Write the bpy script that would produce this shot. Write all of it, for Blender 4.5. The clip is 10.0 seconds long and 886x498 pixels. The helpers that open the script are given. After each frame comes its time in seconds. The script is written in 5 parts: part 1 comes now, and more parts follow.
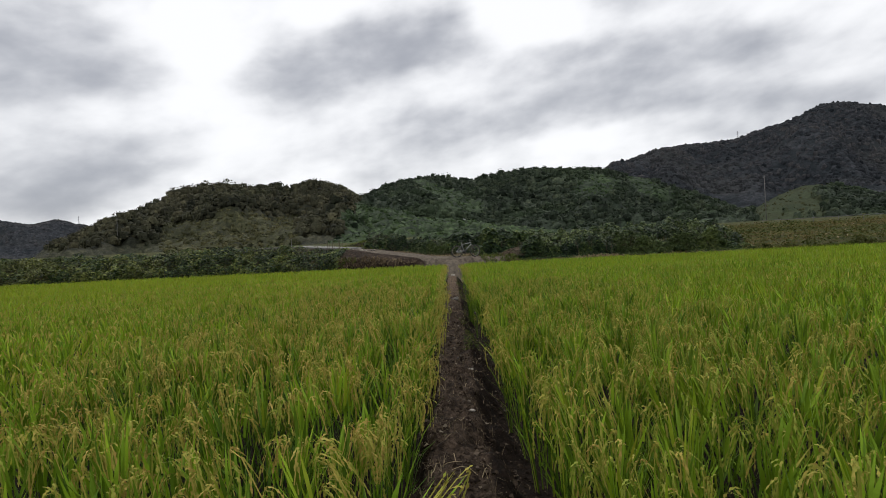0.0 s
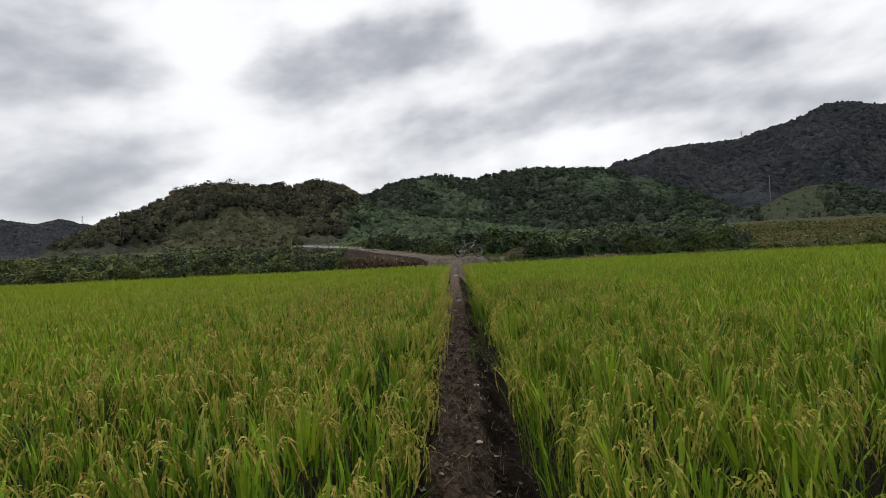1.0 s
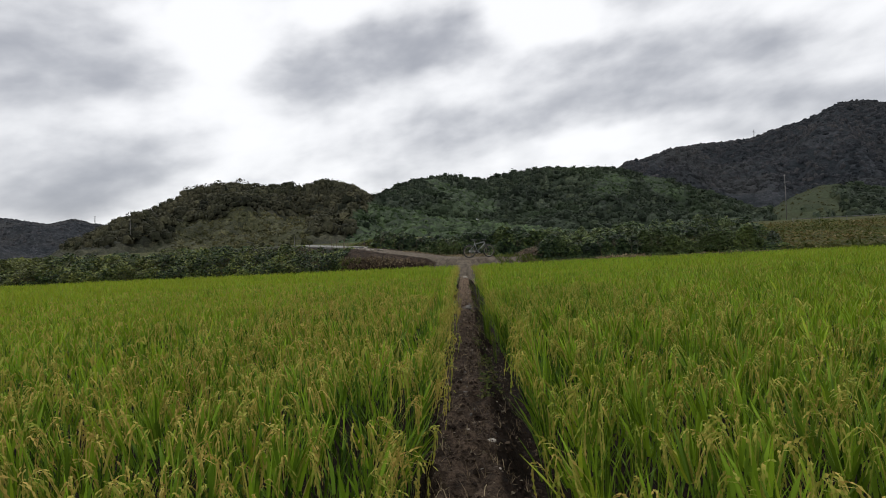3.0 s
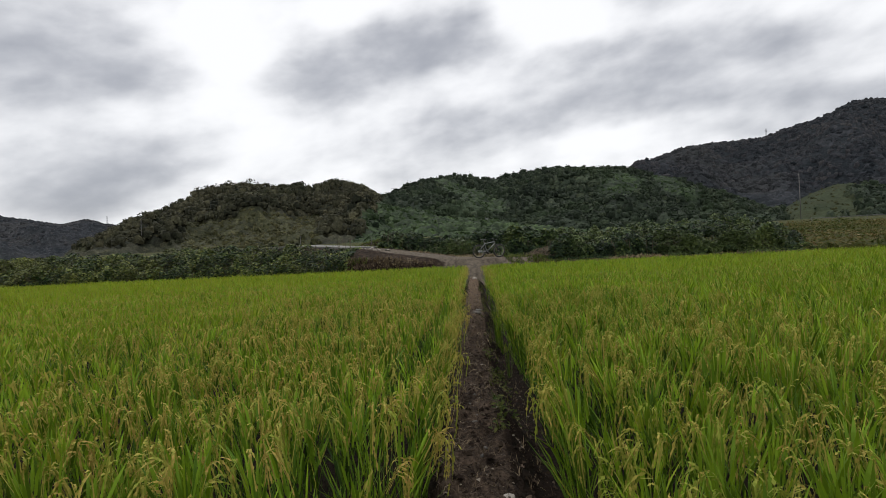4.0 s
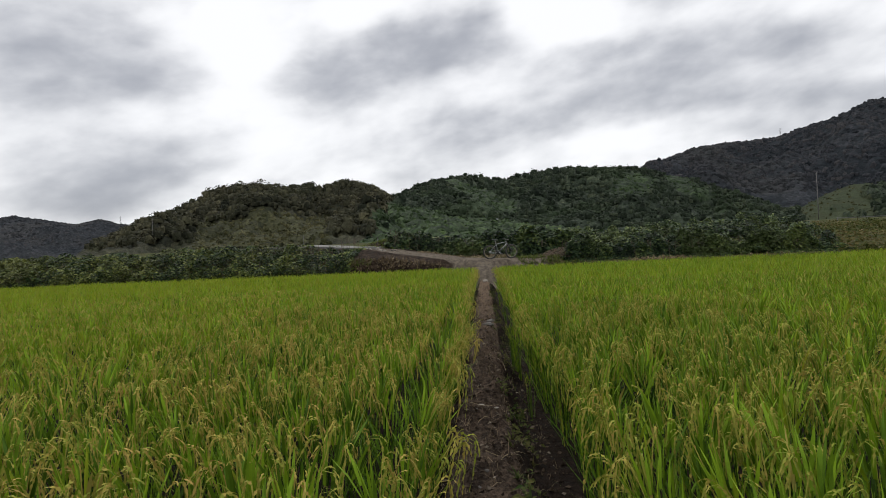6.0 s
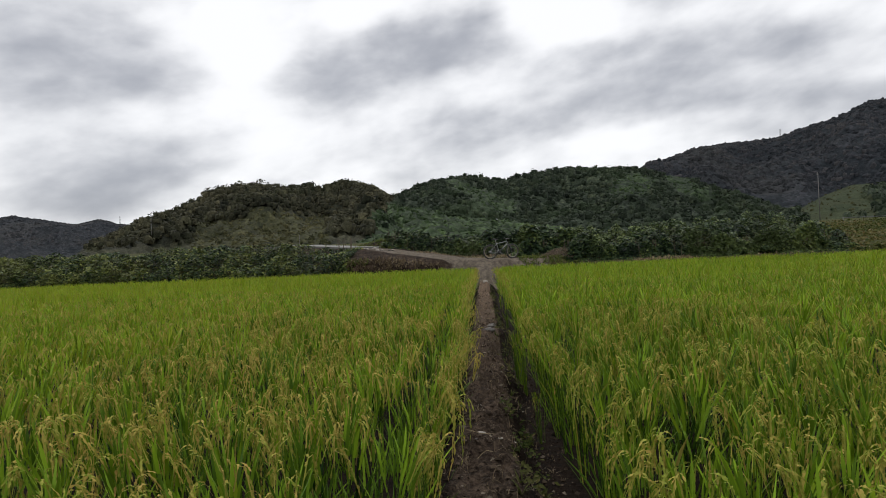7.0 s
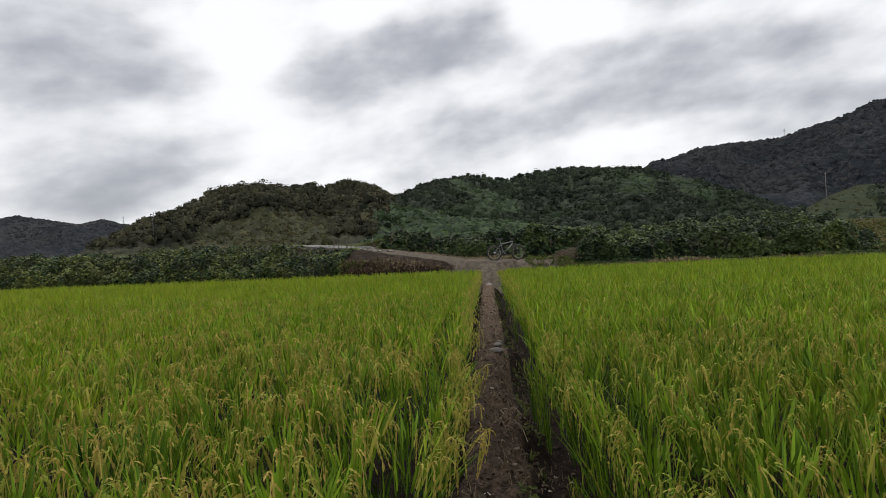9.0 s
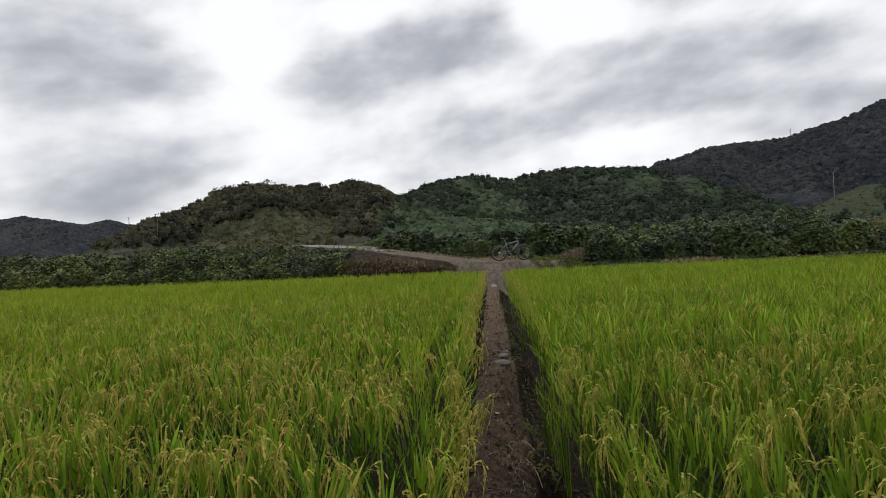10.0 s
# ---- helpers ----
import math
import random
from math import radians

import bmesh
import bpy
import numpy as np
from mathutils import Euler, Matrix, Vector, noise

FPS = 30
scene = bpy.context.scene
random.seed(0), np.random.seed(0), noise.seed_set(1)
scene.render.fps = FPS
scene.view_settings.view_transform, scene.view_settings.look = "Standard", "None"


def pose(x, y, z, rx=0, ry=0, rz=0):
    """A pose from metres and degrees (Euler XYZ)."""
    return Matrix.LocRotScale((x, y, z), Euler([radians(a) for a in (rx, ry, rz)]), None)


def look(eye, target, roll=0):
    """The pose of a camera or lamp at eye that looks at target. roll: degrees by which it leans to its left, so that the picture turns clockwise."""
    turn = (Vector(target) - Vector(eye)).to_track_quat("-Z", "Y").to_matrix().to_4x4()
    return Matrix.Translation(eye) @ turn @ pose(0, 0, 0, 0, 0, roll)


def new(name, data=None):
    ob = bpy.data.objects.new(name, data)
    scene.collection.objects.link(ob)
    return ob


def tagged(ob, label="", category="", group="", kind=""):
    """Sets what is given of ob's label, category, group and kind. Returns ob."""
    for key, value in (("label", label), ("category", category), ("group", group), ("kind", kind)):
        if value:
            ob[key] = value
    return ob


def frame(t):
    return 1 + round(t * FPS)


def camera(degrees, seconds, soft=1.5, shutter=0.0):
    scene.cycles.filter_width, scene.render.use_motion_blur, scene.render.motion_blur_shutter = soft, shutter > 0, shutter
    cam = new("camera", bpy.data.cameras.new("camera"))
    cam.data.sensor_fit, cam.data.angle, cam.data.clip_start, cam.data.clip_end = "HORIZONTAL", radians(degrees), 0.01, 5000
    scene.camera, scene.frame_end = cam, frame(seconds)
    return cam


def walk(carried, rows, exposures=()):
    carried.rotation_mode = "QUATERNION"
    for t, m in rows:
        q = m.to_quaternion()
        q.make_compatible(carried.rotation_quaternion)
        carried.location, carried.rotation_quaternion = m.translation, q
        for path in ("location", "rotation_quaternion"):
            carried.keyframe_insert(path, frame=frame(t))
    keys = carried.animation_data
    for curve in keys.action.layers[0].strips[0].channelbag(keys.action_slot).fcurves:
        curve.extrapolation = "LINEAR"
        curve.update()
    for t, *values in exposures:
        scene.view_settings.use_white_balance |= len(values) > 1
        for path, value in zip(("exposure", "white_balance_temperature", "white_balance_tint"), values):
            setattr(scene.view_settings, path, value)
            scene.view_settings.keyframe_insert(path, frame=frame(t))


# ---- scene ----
cam = camera(73.0, 10.0, soft=0.9)
PATH = [
    (0, pose(0.027, 0.000, 1.596, 90.253, 2.812, 0.811)),
    (0.5, pose(0.034, 0.389, 1.597, 90.260, 2.813, 0.927)),
    (1, pose(0.026, 0.781, 1.594, 90.260, 2.773, 1.080)),
    (1.5, pose(0.039, 1.150, 1.576, 90.267, 2.768, 1.172)),
    (2, pose(0.053, 1.568, 1.587, 90.275, 2.755, 1.482)),
    (2.5, pose(0.045, 2.007, 1.588, 90.286, 2.709, 1.714)),
    (2.7, pose(0.045, 2.187, 1.589, 90.291, 2.709, 1.790)),
    (3.8, pose(0.047, 3.180, 1.596, 90.328, 2.709, 2.765)),
    (4, pose(0.047, 3.361, 1.597, 90.333, 2.709, 2.897)),
    (4.5, pose(0.050, 3.785, 1.595, 90.334, 2.688, 3.104)),
    (5, pose(0.046, 4.237, 1.625, 90.384, 2.658, 3.579)),
    (5.5, pose(0.042, 4.675, 1.620, 90.402, 2.617, 3.881)),
    (5.7, pose(0.041, 4.848, 1.616, 90.410, 2.610, 3.905)),
    (6.8, pose(0.028, 5.780, 1.585, 90.447, 2.570, 3.872)),
    (7, pose(0.026, 5.952, 1.584, 90.450, 2.566, 3.878)),
    (7.5, pose(0.024, 6.376, 1.589, 90.447, 2.577, 3.827)),
    (8, pose(0.009, 6.840, 1.609, 90.474, 2.576, 3.835)),
    (8.5, pose(-0.008, 7.283, 1.607, 90.459, 2.532, 4.019)),
    (9, pose(-0.010, 7.714, 1.616, 90.476, 2.524, 4.151)),
    (9.5, pose(0.005, 8.157, 1.621, 90.523, 2.568, 4.291)),
    (10, pose(-0.013, 8.596, 1.608, 90.526, 2.511, 4.570)),
]
walk(cam, PATH)

# ---- light ----
world = bpy.data.worlds.new("overcast_world")
scene.world = world
world.use_nodes = True


class Graph:
    """Short hand for building a node tree."""

    def __init__(self, tree):
        self.tree = tree
        tree.nodes.clear()

    def node(self, kind, **values):
        n = self.tree.nodes.new(kind)
        for key, value in values.items():
            if key in n.inputs:
                self.put(value, n.inputs[key])
        return n

    def put(self, value, socket):
        if isinstance(value, bpy.types.NodeSocket):
            self.tree.links.new(value, socket)
        else:
            socket.default_value = value

    def math(self, op, a, b=0.0, c=0.0, clamp=False):
        n = self.tree.nodes.new("ShaderNodeMath")
        n.operation, n.use_clamp = op, clamp
        for value, socket in zip((a, b, c), n.inputs):
            self.put(value, socket)
        return n.outputs[0]

    def mix(self, fac, a, b, blend="MIX"):
        n = self.tree.nodes.new("ShaderNodeMix")
        n.data_type, n.blend_type = "RGBA", blend
        for value, socket in ((fac, n.inputs[0]), (a, n.inputs[6]), (b, n.inputs[7])):
            self.put(value, socket)
        return n.outputs[2]

    def noise(self, vector, scale, detail=4.0, rough=0.55, distort=0.0):
        n = self.tree.nodes.new("ShaderNodeTexNoise")
        for value, key in ((vector, "Vector"), (scale, "Scale"), (detail, "Detail"), (rough, "Roughness"), (distort, "Distortion")):
            self.put(value, n.inputs[key])
        return n.outputs["Fac"]

    def step(self, value, low, high, to_low=0.0, to_high=1.0):
        n = self.tree.nodes.new("ShaderNodeMapRange")
        n.interpolation_type = "SMOOTHSTEP"
        for v, socket in zip((value, low, high, to_low, to_high), n.inputs):
            self.put(v, socket)
        return n.outputs[0]

    def vec(self, x, y, z=0.0):
        n = self.tree.nodes.new("ShaderNodeCombineXYZ")
        for v, socket in zip((x, y, z), n.inputs):
            self.put(v, socket)
        return n.outputs[0]


SUN_ELEVATION, SUN_AZIMUTH = 52.0, -12.0  # degrees; azimuth from +y towards +x


def build_sky():
    g = Graph(world.node_tree)
    coord = g.node("ShaderNodeTexCoord").outputs["Generated"]
    split = g.node("ShaderNodeSeparateXYZ", Vector=coord)
    x, y, z = split.outputs
    up = g.math("MAXIMUM", z, 0.0)
    # a flat layer of cloud seen in perspective
    deep = g.math("ADD", up, 0.26)
    layer = g.vec(g.math("DIVIDE", x, deep), g.math("DIVIDE", y, deep))
    big = g.noise(layer, 0.75, 6.0, 0.52, 0.25)
    turn = g.math("ARCTAN2", x, y)
    puffs = g.vec(g.math("MULTIPLY", turn, 1.0), g.math("MULTIPLY", g.math("SUBTRACT", z, g.math("MULTIPLY", turn, 0.10)), 1.8))
    puff = g.math("ADD", g.math("MULTIPLY", g.noise(puffs, 5.0, 4.0, 0.45, 0.0), 0.62), g.math("MULTIPLY", g.noise(puffs, 12.0, 5.0, 0.5, 0.1), 0.38))
    # the cloud banks over the hills, as soft ovals: (across, up, half width, half height, slope, weight)
    front = g.math("MAXIMUM", y, 0.05)
    warp_u = g.math("MULTIPLY", g.math("SUBTRACT", g.noise(puffs, 4.0, 4.0, 0.45), 0.5), 0.16)
    warp_v = g.math("MULTIPLY", g.math("SUBTRACT", g.noise(g.vec(g.math("ADD", turn, 7.3), g.math("MULTIPLY", z, 1.5)), 4.5, 4.0, 0.45), 0.5), 0.09)
    u = g.math("ADD", g.math("DIVIDE", x, front), warp_u)
    v = g.math("ADD", g.math("DIVIDE", z, front), warp_v)
    banks = CLOUD_BANKS
    total = None
    for bu, bv, hw, hh, slope, weight in banks:
        du = g.math("SUBTRACT", u, bu)
        dv = g.math("SUBTRACT", g.math("SUBTRACT", v, bv), g.math("MULTIPLY", du, slope))
        a, b = g.math("DIVIDE", du, hw), g.math("DIVIDE", dv, hh)
        r2 = g.math("ADD", g.math("MULTIPLY", a, a), g.math("MULTIPLY", b, b))
        bump = g.math("MULTIPLY", g.math("POWER", 2.718, g.math("MULTIPLY", g.math("POWER", r2, 1.8), -1.0)), weight)
        total = bump if total is None else g.math("ADD", total, bump)
    # long ragged streaks that climb to the right
    streak_at = g.vec(g.math("ADD", turn, 3.1), g.math("MULTIPLY", g.math("SUBTRACT", z, g.math("MULTIPLY", turn, 0.13)), 2.1))
    streak = g.math("ADD", g.math("MULTIPLY", g.noise(streak_at, 4.2, 4.0, 0.48, 0.1), 0.6), g.math("MULTIPLY", g.noise(streak_at, 11.0, 5.0, 0.5, 0.1), 0.36))
    cloud = g.math("ADD", g.math("MULTIPLY", big, 0.3), g.math("ADD", g.math("MULTIPLY", streak, 1.0), g.math("MULTIPLY", puff, 0.95)))
    thick = g.step(g.math("ADD", cloud, total), 0.95, 1.66)
    color = g.mix(thick, (1.02, 1.025, 1.045, 1), (0.395, 0.41, 0.455, 1))
    # overcast skies grow brighter towards the zenith
    zenith = g.math("ADD", 1.0, g.math("MULTIPLY", g.step(z, 0.42, 1.0), ZENITH))
    sky = g.tree.nodes.new("ShaderNodeTexSky")
    sky.sky_type, sky.sun_disc = "NISHITA", False
    sky.sun_elevation, sky.sun_rotation = radians(SUN_ELEVATION), radians(SUN_AZIMUTH)
    blue = g.mix(1.0, sky.outputs[0], (0.1, 0.1, 0.1, 1), "MULTIPLY")
    color = g.mix(0.06, color, blue)
    back = g.node("ShaderNodeBackground", Color=color, Strength=g.math("MULTIPLY", zenith, SKY_STRENGTH))
    out = g.node("ShaderNodeOutputWorld")
    g.tree.links.new(back.outputs[0], out.inputs[0])


SKY_STRENGTH, ZENITH = 1.0, 1.5
CLOUD_BANKS = (
    (-0.74, 0.39, 0.16, 0.14, 0.05, 0.34), (-0.515, 0.342, 0.11, 0.045, 0.20, 0.26), (-0.18, 0.315, 0.20, 0.05, 0.25, 0.34),
    (-0.03, 0.365, 0.12, 0.055, 0.05, 0.26), (0.345, 0.305, 0.28, 0.045, 0.11, 0.26), (0.08, 0.215, 0.30, 0.04, 0.12, 0.20),
    (-0.62, 0.221, 0.22, 0.05, 0.05, 0.28), (-0.65, 0.140, 0.26, 0.045, 0.0, 0.30), (0.66, 0.28, 0.20, 0.09, 0.05, 0.24),
    (-0.139, 0.239, 0.18, 0.04, 0.05, 0.10), (-0.395, 0.39, 0.10, 0.075, 0.0, -0.36), (0.142, 0.378, 0.12, 0.05, 0.0, -0.36),
    (0.226, 0.168, 0.18, 0.024, 0.15, -0.16), (-0.32, 0.20, 0.15, 0.03, 0.05, -0.06), (0.50, 0.20, 0.25, 0.045, 0.15, 0.20), (0.05, 0.14, 0.15, 0.03, 0.0, 0.10), (-0.62, 0.10, 0.2, 0.03, 0.0, 0.12),
    (0.28, 0.225, 0.22, 0.03, 0.10, 0.15), (-0.509, 0.082, 0.10, 0.015, 0.0, -0.12), (-0.46, 0.135, 0.11, 0.028, 0.2, -0.22), (-0.207, 0.41, 0.075, 0.03, 0.0, -0.22), (-0.40, 0.265, 0.12, 0.035, 0.1, -0.12),
)
build_sky()

sun_data = bpy.data.lights.new("sun", "SUN")
sun_data.energy, sun_data.angle, sun_data.color = 0.6, radians(35), (1.0, 0.97, 0.92)
sun = new("sun", sun_data)
az, el = radians(SUN_AZIMUTH), radians(SUN_ELEVATION)
sun.matrix_world = look((math.sin(az) * math.cos(el) * 50, math.cos(az) * math.cos(el) * 50, math.sin(el) * 50), (0, 0, 0))
scene.view_settings.exposure = 0.0


# ---- materials ----
def material(name):
    m = bpy.data.materials.new(name)
    m.use_nodes = True
    return m, Graph(m.node_tree)


def finish(g, color, rough=0.8, bump=None, bump_distance=0.01, strength=0.6, metallic=0.0, specular=0.3, through_light=None):
    shader = g.node("ShaderNodeBsdfPrincipled")
    for value, key in ((color, "Base Color"), (rough, "Roughness"), (metallic, "Metallic"), (specular, "Specular IOR Level")):
        g.put(value, shader.inputs[key])
    if bump is not None:
        b = g.node("ShaderNodeBump", Height=bump, Distance=bump_distance, Strength=strength)
        g.tree.links.new(b.outputs[0], shader.inputs["Normal"])
    result = shader.outputs[0]
    if through_light is not None:
        lit = g.node("ShaderNodeBsdfTranslucent", Color=color)
        joined = g.node("ShaderNodeMixShader", Fac=through_light)
        g.tree.links.new(result, joined.inputs[1])
        g.tree.links.new(lit.outputs[0], joined.inputs[2])
        result = joined.outputs[0]
    out = g.node("ShaderNodeOutputMaterial")
    g.tree.links.new(result, out.inputs[0])


def attribute(g, name):
    n = g.tree.nodes.new("ShaderNodeAttribute")
    n.attribute_name = name
    return n.outputs["Fac"]


def ramp(g, fac, stops):
    n = g.tree.nodes.new("ShaderNodeValToRGB")
    g.put(fac, n.inputs[0])
    e = n.color_ramp.elements
    while len(e) < len(stops):
        e.new(0.5)
    for k, (at, c) in enumerate(stops):
        e[k].position, e[k].color = at, (*c, 1)
    return n.outputs[0]


def leaf_material(name, stops, rough=0.55, glow=0.3, patch=0.0, patch_color=(0.2, 0.18, 0.06), patch_scale=0.4, specular=0.25, clump=0.0, mottle=1.0):
    """Foliage whose colour runs along stops by each leaf's own tint, with broad patches laid over."""
    m, g = material(name)
    place = g.node("ShaderNodeTexCoord").outputs["Object"]
    color = ramp(g, attribute(g, "tint"), stops)
    fleck = g.noise(place, 5.0, 3.0)
    color = g.mix(g.step(fleck, 0.35, 0.75, 0.0, 0.35), color, (0.9, 0.88, 0.6, 1), "MULTIPLY")
    if patch:
        color = g.mix(g.math("MULTIPLY", g.step(g.noise(place, patch_scale, 4.0), 0.48, 0.66), patch), color, (*patch_color, 1))
    if not clump:
        finish(g, color, rough, through_light=glow, specular=specular)
        return m
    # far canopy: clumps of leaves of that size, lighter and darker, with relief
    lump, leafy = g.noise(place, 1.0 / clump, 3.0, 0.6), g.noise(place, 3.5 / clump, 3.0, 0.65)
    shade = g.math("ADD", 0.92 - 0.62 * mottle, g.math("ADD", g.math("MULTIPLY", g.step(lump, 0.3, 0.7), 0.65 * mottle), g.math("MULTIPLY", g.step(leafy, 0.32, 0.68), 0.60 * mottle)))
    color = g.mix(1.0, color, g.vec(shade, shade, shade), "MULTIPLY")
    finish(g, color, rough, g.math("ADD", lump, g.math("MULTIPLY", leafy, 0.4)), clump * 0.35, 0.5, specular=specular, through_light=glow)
    return m


M_RICE = leaf_material("rice_leaf", [(0.0, (0.010, 0.030, 0.003)), (0.35, (0.063, 0.120, 0.0098)), (0.75, (0.180, 0.284, 0.0150)), (0.9, (0.235, 0.245, 0.02)), (1.0, (0.25, 0.21, 0.05))],
                       0.55, 0.10, 0.25, (0.13, 0.17, 0.012), 0.25, 0.10)
M_EAR = leaf_material("rice_ear", [(0.0, (0.168, 0.198, 0.026)), (0.5, (0.285, 0.242, 0.051)), (1.0, (0.345, 0.235, 0.068))], 0.7, 0.25, specular=0.1)
M_BEAN = leaf_material("bean_leaf", [(0.0, (0.006, 0.012, 0.004)), (0.4, (0.028, 0.052, 0.016)), (0.75, (0.096, 0.119, 0.026)), (1.0, (0.15, 0.16, 0.042))], 0.55, 0.1, 0.4, (0.10, 0.10, 0.022), 0.3, 0.14)
M_PERILLA = leaf_material("perilla_leaf", [(0.0, (0.004, 0.010, 0.005)), (0.45, (0.020, 0.040, 0.016)), (0.8, (0.060, 0.092, 0.030)), (1.0, (0.12, 0.15, 0.045))], 0.5, 0.09, 0.3, (0.095, 0.12, 0.028), 0.45, 0.18)
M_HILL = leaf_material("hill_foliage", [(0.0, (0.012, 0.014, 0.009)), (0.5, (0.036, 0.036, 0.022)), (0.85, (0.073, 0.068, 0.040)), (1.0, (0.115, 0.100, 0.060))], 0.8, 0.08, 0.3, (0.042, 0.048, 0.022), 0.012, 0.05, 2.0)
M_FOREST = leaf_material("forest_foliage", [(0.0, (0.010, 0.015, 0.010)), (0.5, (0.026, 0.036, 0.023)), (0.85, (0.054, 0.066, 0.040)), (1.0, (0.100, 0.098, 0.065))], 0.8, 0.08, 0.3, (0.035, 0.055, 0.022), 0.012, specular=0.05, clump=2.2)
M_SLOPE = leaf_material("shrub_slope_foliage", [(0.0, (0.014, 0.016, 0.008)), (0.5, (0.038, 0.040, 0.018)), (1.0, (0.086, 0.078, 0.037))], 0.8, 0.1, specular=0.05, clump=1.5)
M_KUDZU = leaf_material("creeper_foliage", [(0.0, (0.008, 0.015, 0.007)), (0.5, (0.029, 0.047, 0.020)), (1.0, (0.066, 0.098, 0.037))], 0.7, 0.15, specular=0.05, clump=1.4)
# cooler and bluer than the near woods: distance haze mixed into the base colour
M_HAZED_MOUNT = leaf_material("hazed_mountain_foliage", [(0.0, (0.011, 0.014, 0.017)), (0.5, (0.0295, 0.0315, 0.037)), (1.0, (0.063, 0.060, 0.061))], 0.9, 0.05, 0.3, (0.045, 0.044, 0.040), 0.005, specular=0.03, clump=7.0, mottle=0.75)
M_WEED = leaf_material("weed_leaf", [(0.0, (0.022, 0.038, 0.009)), (0.45, (0.052, 0.062, 0.016)), (0.75, (0.085, 0.076, 0.026)), (0.9, (0.115, 0.088, 0.038)), (1.0, (0.24, 0.20, 0.13))], 0.7, 0.25, 0.45, (0.085, 0.066, 0.026), 0.5, 0.05)
M_VERGE = leaf_material("verge_leaf", [(0.0, (0.03, 0.055, 0.01)), (0.5, (0.07, 0.10, 0.02)), (1.0, (0.13, 0.13, 0.04))], 0.6, 0.25, specular=0.1)
M_STRAW = leaf_material("dry_straw", [(0.0, (0.035, 0.024, 0.015)), (0.5, (0.11, 0.078, 0.045)), (1.0, (0.30, 0.24, 0.15))], 0.75, 0.15)


def ground_material():
    m, g = material("field_ground")
    place = g.node("ShaderNodeTexCoord").outputs["Object"]
    coarse, grain, clod = g.noise(place, 0.8, 5.0), g.noise(place, 45.0, 5.0, 0.65), g.noise(place, 14.0, 4.0, 0.6)
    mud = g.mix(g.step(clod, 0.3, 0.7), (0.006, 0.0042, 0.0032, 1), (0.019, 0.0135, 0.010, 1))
    tread = g.mix(g.step(g.math("ADD", g.math("MULTIPLY", g.noise(place, 30.0, 6.0, 0.75), 0.65), g.math("MULTIPLY", g.noise(place, 7.0, 3.0, 0.6), 0.35)), 0.38, 0.68), (0.010, 0.007, 0.005, 1), (0.078, 0.056, 0.040, 1))
    pale = g.mix(g.step(g.noise(place, 22.0, 6.0, 0.7), 0.35, 0.65), (0.030, 0.021, 0.014, 1), (0.150, 0.106, 0.072, 1))
    tread = g.mix(attribute(g, "dry"), tread, pale)
    road = g.mix(g.step(g.noise(place, 5.0, 6.0, 0.7), 0.3, 0.7), (0.046, 0.038, 0.029, 1), (0.125, 0.104, 0.080, 1))
    turf = g.mix(g.step(g.noise(place, 1.7, 6.0, 0.65), 0.35, 0.65), (0.022, 0.034, 0.009, 1), (0.055, 0.046, 0.018, 1))
    bank = g.mix(g.step(g.noise(place, 3.1, 6.0, 0.7), 0.35, 0.7), (0.009, 0.0062, 0.0045, 1), (0.046, 0.032, 0.022, 1))
    jitter = g.math("MULTIPLY", g.math("SUBTRACT", g.noise(place, 3.0, 4.0), 0.5), 0.7)
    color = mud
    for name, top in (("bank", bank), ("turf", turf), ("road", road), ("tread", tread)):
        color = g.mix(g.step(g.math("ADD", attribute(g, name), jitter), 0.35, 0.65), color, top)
    color = g.mix(g.step(coarse, 0.35, 0.7, 0.0, 0.3), color, (0.7, 0.66, 0.6, 1), "MULTIPLY")
    wet = g.step(clod, 0.3, 0.6, 0.7, 0.98)
    relief = g.math("ADD", g.math("MULTIPLY", grain, 0.4), clod)
    finish(g, color, wet, relief, 0.05, 1.0, specular=0.04)
    return m


M_GROUND = ground_material()


def plain_material(name, dark, light, scale, rough=0.7, metallic=0.0, relief=0.004, specular=0.4):
    """A worn surface between two colours with fine relief."""
    m, g = material(name)
    place = g.node("ShaderNodeTexCoord").outputs["Object"]
    n = g.noise(place, scale, 6.0, 0.65)
    wear = g.noise(place, scale * 6.0, 4.0, 0.6)
    color = g.mix(g.step(n, 0.3, 0.7), (*dark, 1), (*light, 1))
    color = g.mix(g.step(wear, 0.55, 0.8, 0.0, 0.4), color, tuple(0.6 * c for c in dark) + (1,))
    finish(g, color, rough, wear, relief, 0.5, metallic, specular)
    return m


M_STONE = plain_material("field_stone", (0.035, 0.031, 0.027), (0.085, 0.076, 0.066), 9.0, 0.9)
M_PALE_STONE = plain_material("pale_rock", (0.13, 0.115, 0.095), (0.30, 0.27, 0.23), 6.0, 0.9)
M_CONCRETE = plain_material("weathered_concrete", (0.07, 0.068, 0.063), (0.125, 0.12, 0.112), 1.5, 0.9)
M_BARK = plain_material("dark_bark", (0.05, 0.038, 0.028), (0.11, 0.085, 0.06), 6.0, 0.95)
M_TYRE = plain_material("tyre_rubber", (0.012, 0.012, 0.013), (0.035, 0.033, 0.03), 30.0, 0.75)
M_RIM = plain_material("dusty_alloy_rim", (0.13, 0.115, 0.09), (0.24, 0.22, 0.175), 20.0, 0.5, 0.3)
M_STEEL = plain_material("dull_steel", (0.25, 0.25, 0.25), (0.4, 0.4, 0.4), 20.0, 0.4, 0.9)
M_SILVER = plain_material("silver_grey_paint", (0.10, 0.105, 0.11), (0.20, 0.205, 0.21), 25.0, 0.4)
